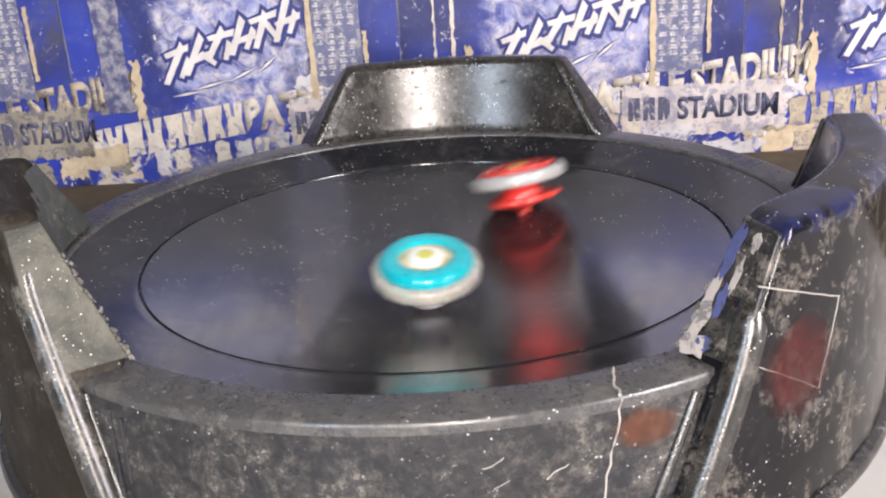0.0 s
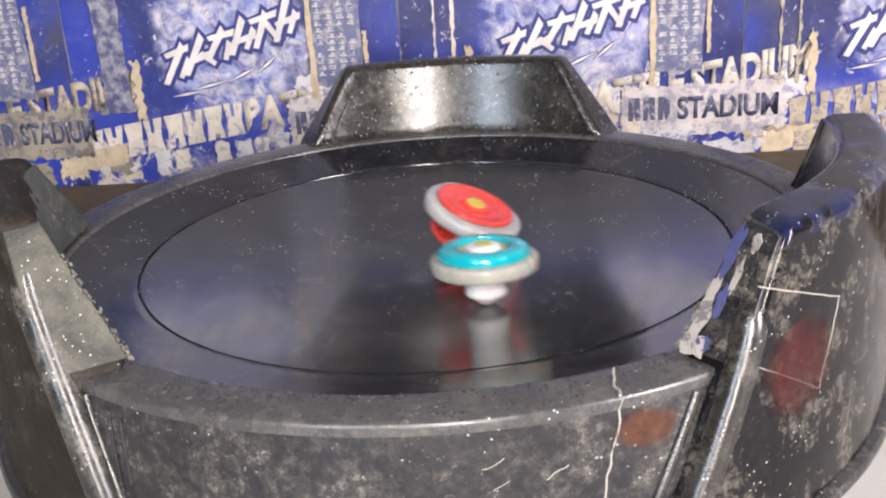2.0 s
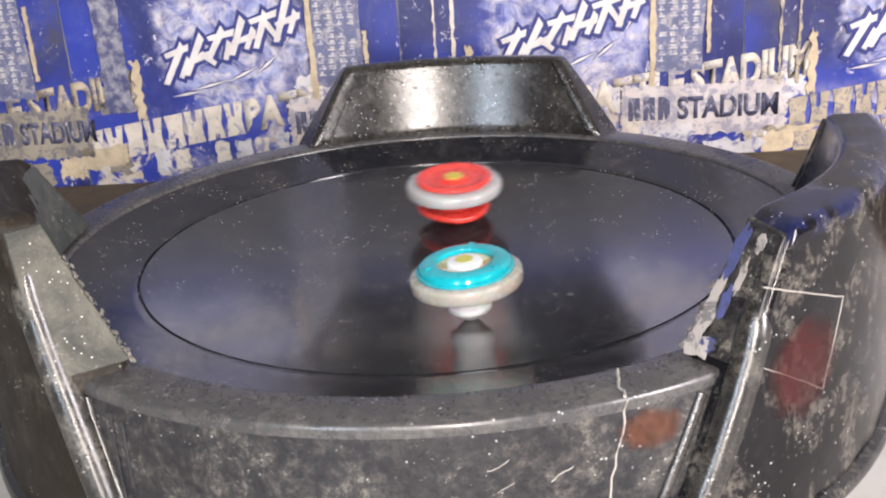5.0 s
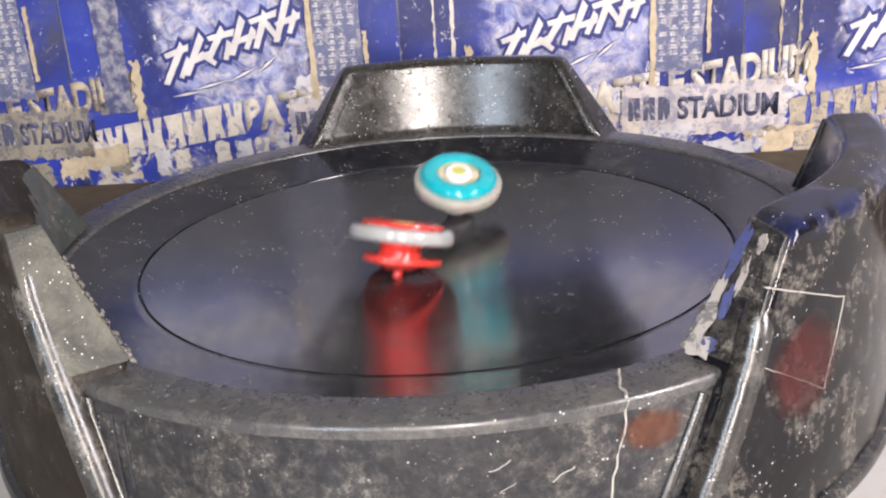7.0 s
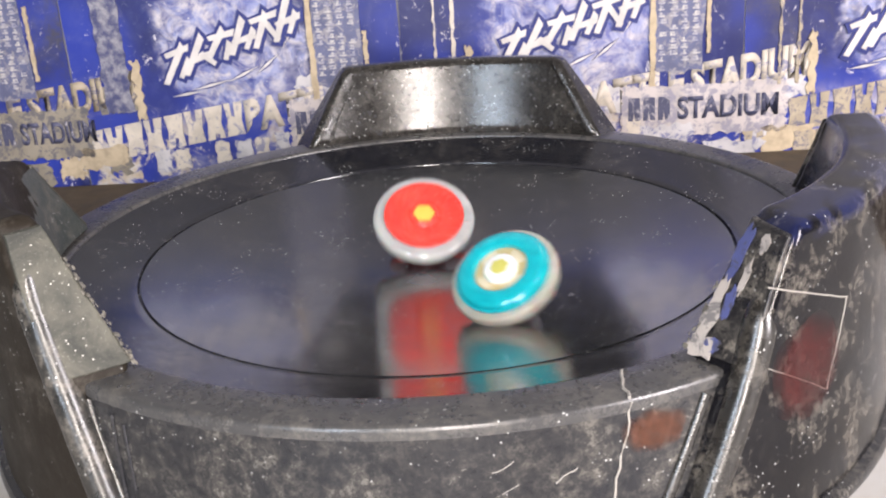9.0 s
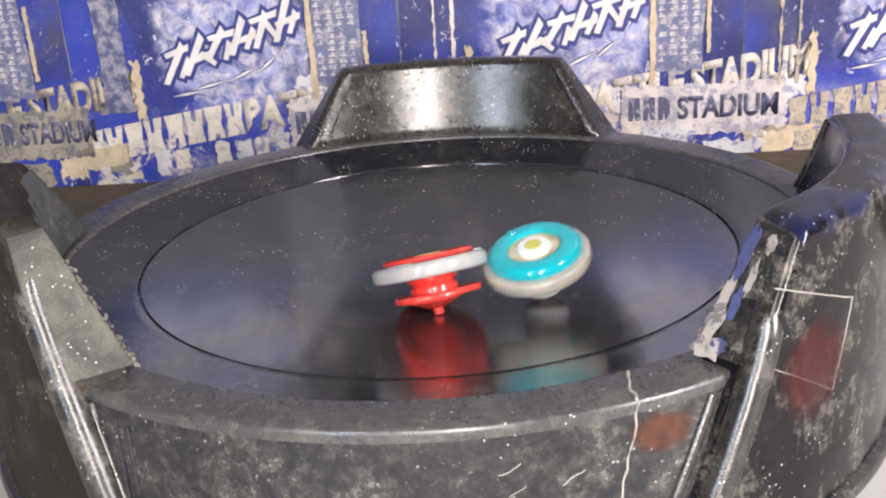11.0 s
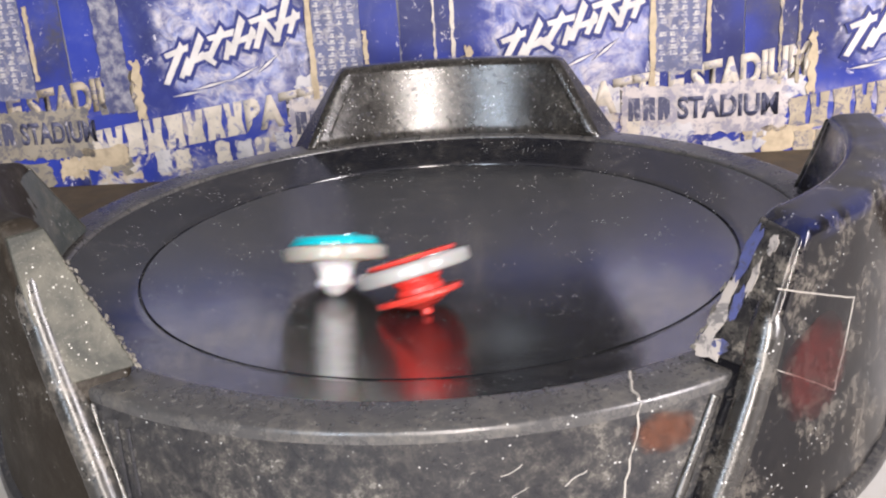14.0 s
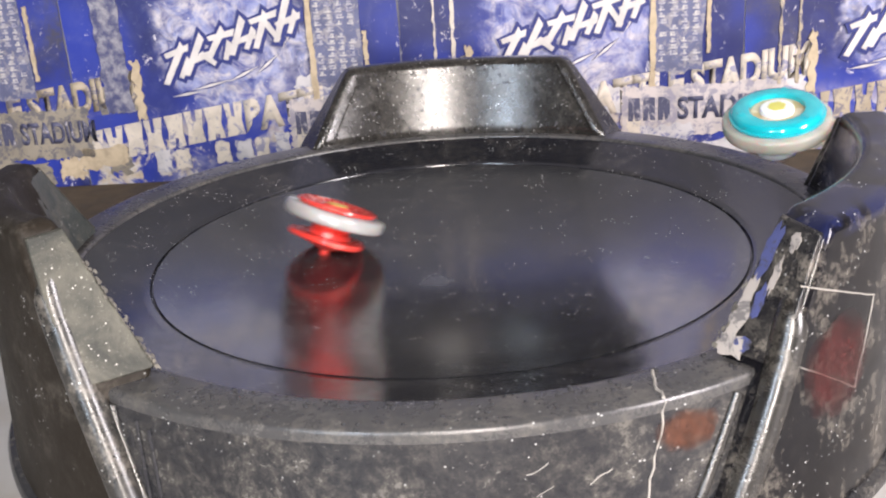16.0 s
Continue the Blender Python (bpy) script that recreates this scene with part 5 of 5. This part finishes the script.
        (9.1, spin(-0.0032, 0.0809, 0.0417, 0.049, -0.528, 0.848, 300)),
        (9.2, spin(0.0010, 0.1093, 0.0471, 0.048, -0.462, 0.885, 240)),
        (9.35, spin(-0.0056, 0.1108, 0.0474, 0.101, -0.371, 0.923, 180)),
        (9.5, spin(-0.0265, 0.0949, 0.0448, 0.158, -0.245, 0.957, 120)),
        (9.75, spin(-0.0656, 0.0401, 0.0412, 0.205, -0.038, 0.978, 60)),
        (10, spin(-0.0884, -0.0256, 0.0434, 0.169, 0.159, 0.973, 0)),
        (10.25, spin(-0.0755, -0.0697, 0.0452, 0.081, 0.274, 0.958, 300)),
        (10.5, spin(-0.0422, -0.0753, 0.0421, 0.002, 0.322, 0.947, 240)),
        (10.75, spin(-0.0094, -0.0500, 0.0377, -0.069, 0.318, 0.946, 180)),
        (11, spin(-0.0002, -0.0509, 0.0377, -0.139, 0.326, 0.935, 120)),
        (11.15, spin(-0.0140, -0.0699, 0.0398, -0.191, 0.337, 0.922, 60)),
        (11.3, spin(-0.0244, -0.0810, 0.0418, -0.225, 0.332, 0.916, 0)),
        (11.4, spin(-0.0272, -0.0765, 0.0413, -0.174, 0.336, 0.926, 300)),
        (11.5, spin(-0.0317, -0.0660, 0.0402, -0.104, 0.328, 0.939, 240)),
        (11.6, spin(-0.0348, -0.0469, 0.0385, 0.036, 0.319, 0.947, 180)),
        (11.7, spin(-0.0343, -0.0317, 0.0374, 0.072, 0.302, 0.951, 120)),
        (11.8, spin(-0.0370, -0.0173, 0.0369, 0.143, 0.276, 0.950, 60)),
        (11.9, spin(-0.0395, 0.0055, 0.0369, 0.213, 0.253, 0.944, 0)),
        (12, spin(-0.0399, 0.0179, 0.0373, 0.264, 0.225, 0.938, 300)),
        (12.1, spin(-0.0404, 0.0216, 0.0375, 0.283, 0.173, 0.943, 240)),
        (12.2, spin(-0.0397, 0.0264, 0.0377, 0.299, 0.069, 0.952, 180)),
        (12.3, spin(-0.0339, 0.0350, 0.0377, 0.308, -0.043, 0.950, 120)),
        (12.4, spin(-0.0266, 0.0337, 0.0372, 0.310, -0.132, 0.941, 60)),
        (12.5, spin(-0.0165, 0.0397, 0.0373, 0.291, -0.217, 0.932, 0)),
        (12.6, spin(0.0019, 0.0359, 0.0367, 0.240, -0.253, 0.937, 300)),
        (12.7, spin(0.0174, 0.0396, 0.0373, 0.190, -0.291, 0.938, 240)),
        (12.8, spin(0.0290, 0.0463, 0.0384, 0.132, -0.317, 0.939, 180)),
        (12.9, spin(0.0441, 0.0432, 0.0391, 0.070, -0.337, 0.939, 120)),
        (13, spin(0.0741, 0.0343, 0.0416, 0.007, -0.334, 0.943, 60)),
        (13.1, spin(0.1173, 0.0018, 0.0481, -0.098, -0.348, 0.932, 0)),
        (13.2, spin(0.1312, -0.0132, 0.0514, -0.176, -0.363, 0.915, 300)),
        (13.3, spin(0.1225, -0.0256, 0.0498, -0.218, -0.368, 0.904, 240)),
        (13.4, spin(0.0894, -0.0236, 0.0432, -0.221, -0.389, 0.894, 180)),
        (13.5, spin(0.0487, -0.0280, 0.0382, -0.201, -0.391, 0.898, 120)),
        (13.6, spin(0.0432, -0.0328, 0.0380, -0.267, -0.269, 0.925, 60)),
        (13.7, spin(0.0436, -0.0282, 0.0378, -0.347, -0.161, 0.924, 0)),
        (13.8, spin(0.0310, -0.0346, 0.0372, -0.352, -0.003, 0.936, 300)),
        (13.9, spin(0.0149, -0.0448, 0.0372, -0.306, 0.152, 0.940, 240)),
        (14, spin(-0.0054, -0.0498, 0.0376, -0.225, 0.326, 0.918, 180)),
        (14.1, spin(-0.0254, -0.0760, 0.0411, -0.070, 0.348, 0.935, 120)),
        (14.2, spin(-0.0457, -0.0686, 0.0415, 0.069, 0.342, 0.937, 60)),
        (14.3, spin(-0.0590, -0.0657, 0.0424, 0.122, 0.335, 0.934, 0)),
        (14.4, spin(-0.0669, -0.0490, 0.0417, 0.176, 0.320, 0.931, 300)),
        (14.5, spin(-0.0655, -0.0457, 0.0413, 0.210, 0.320, 0.924, 240)),
        (14.6, spin(-0.0823, -0.0505, 0.0441, 0.389, 0.188, 0.902, 180)),
        (14.7, spin(-0.1296, -0.0299, 0.0527, 0.466, 0.149, 0.872, 120)),
        (14.8, spin(-0.1527, -0.0499, 0.0610, 0.528, 0.159, 0.834, 60)),
        (14.9, spin(-0.1083, -0.0411, 0.0490, 0.518, 0.147, 0.843, 0)),
        (15, spin(-0.0605, -0.0217, 0.0397, 0.519, 0.108, 0.848, 300)),
        (15.1, spin(-0.0082, -0.0033, 0.0355, 0.484, 0.055, 0.874, 240)),
        (15.2, spin(0.0418, 0.0175, 0.0372, 0.405, -0.019, 0.914, 180)),
        (15.3, spin(0.0787, 0.0459, 0.0429, 0.312, -0.131, 0.941, 120)),
        (15.4, spin(0.0724, 0.0512, 0.0426, 0.312, -0.096, 0.945, 60)),
        (15.5, spin(0.0564, 0.0587, 0.0416, 0.314, -0.066, 0.947, 0)),
        (15.6, spin(0.0370, 0.0483, 0.0389, 0.256, 0.121, 0.959, 300)),
        (15.7, spin(0.0126, 0.0536, 0.0385, 0.202, 0.185, 0.962, 240)),
        (15.8, spin(-0.0140, 0.0555, 0.0388, 0.276, 0.189, 0.942, 180)),
        (15.9, spin(-0.0388, 0.0404, 0.0389, 0.314, 0.208, 0.926, 120)),
        (16, spin(-0.0589, 0.0301, 0.0402, 0.351, 0.202, 0.914, 60)),
    ])


motions()
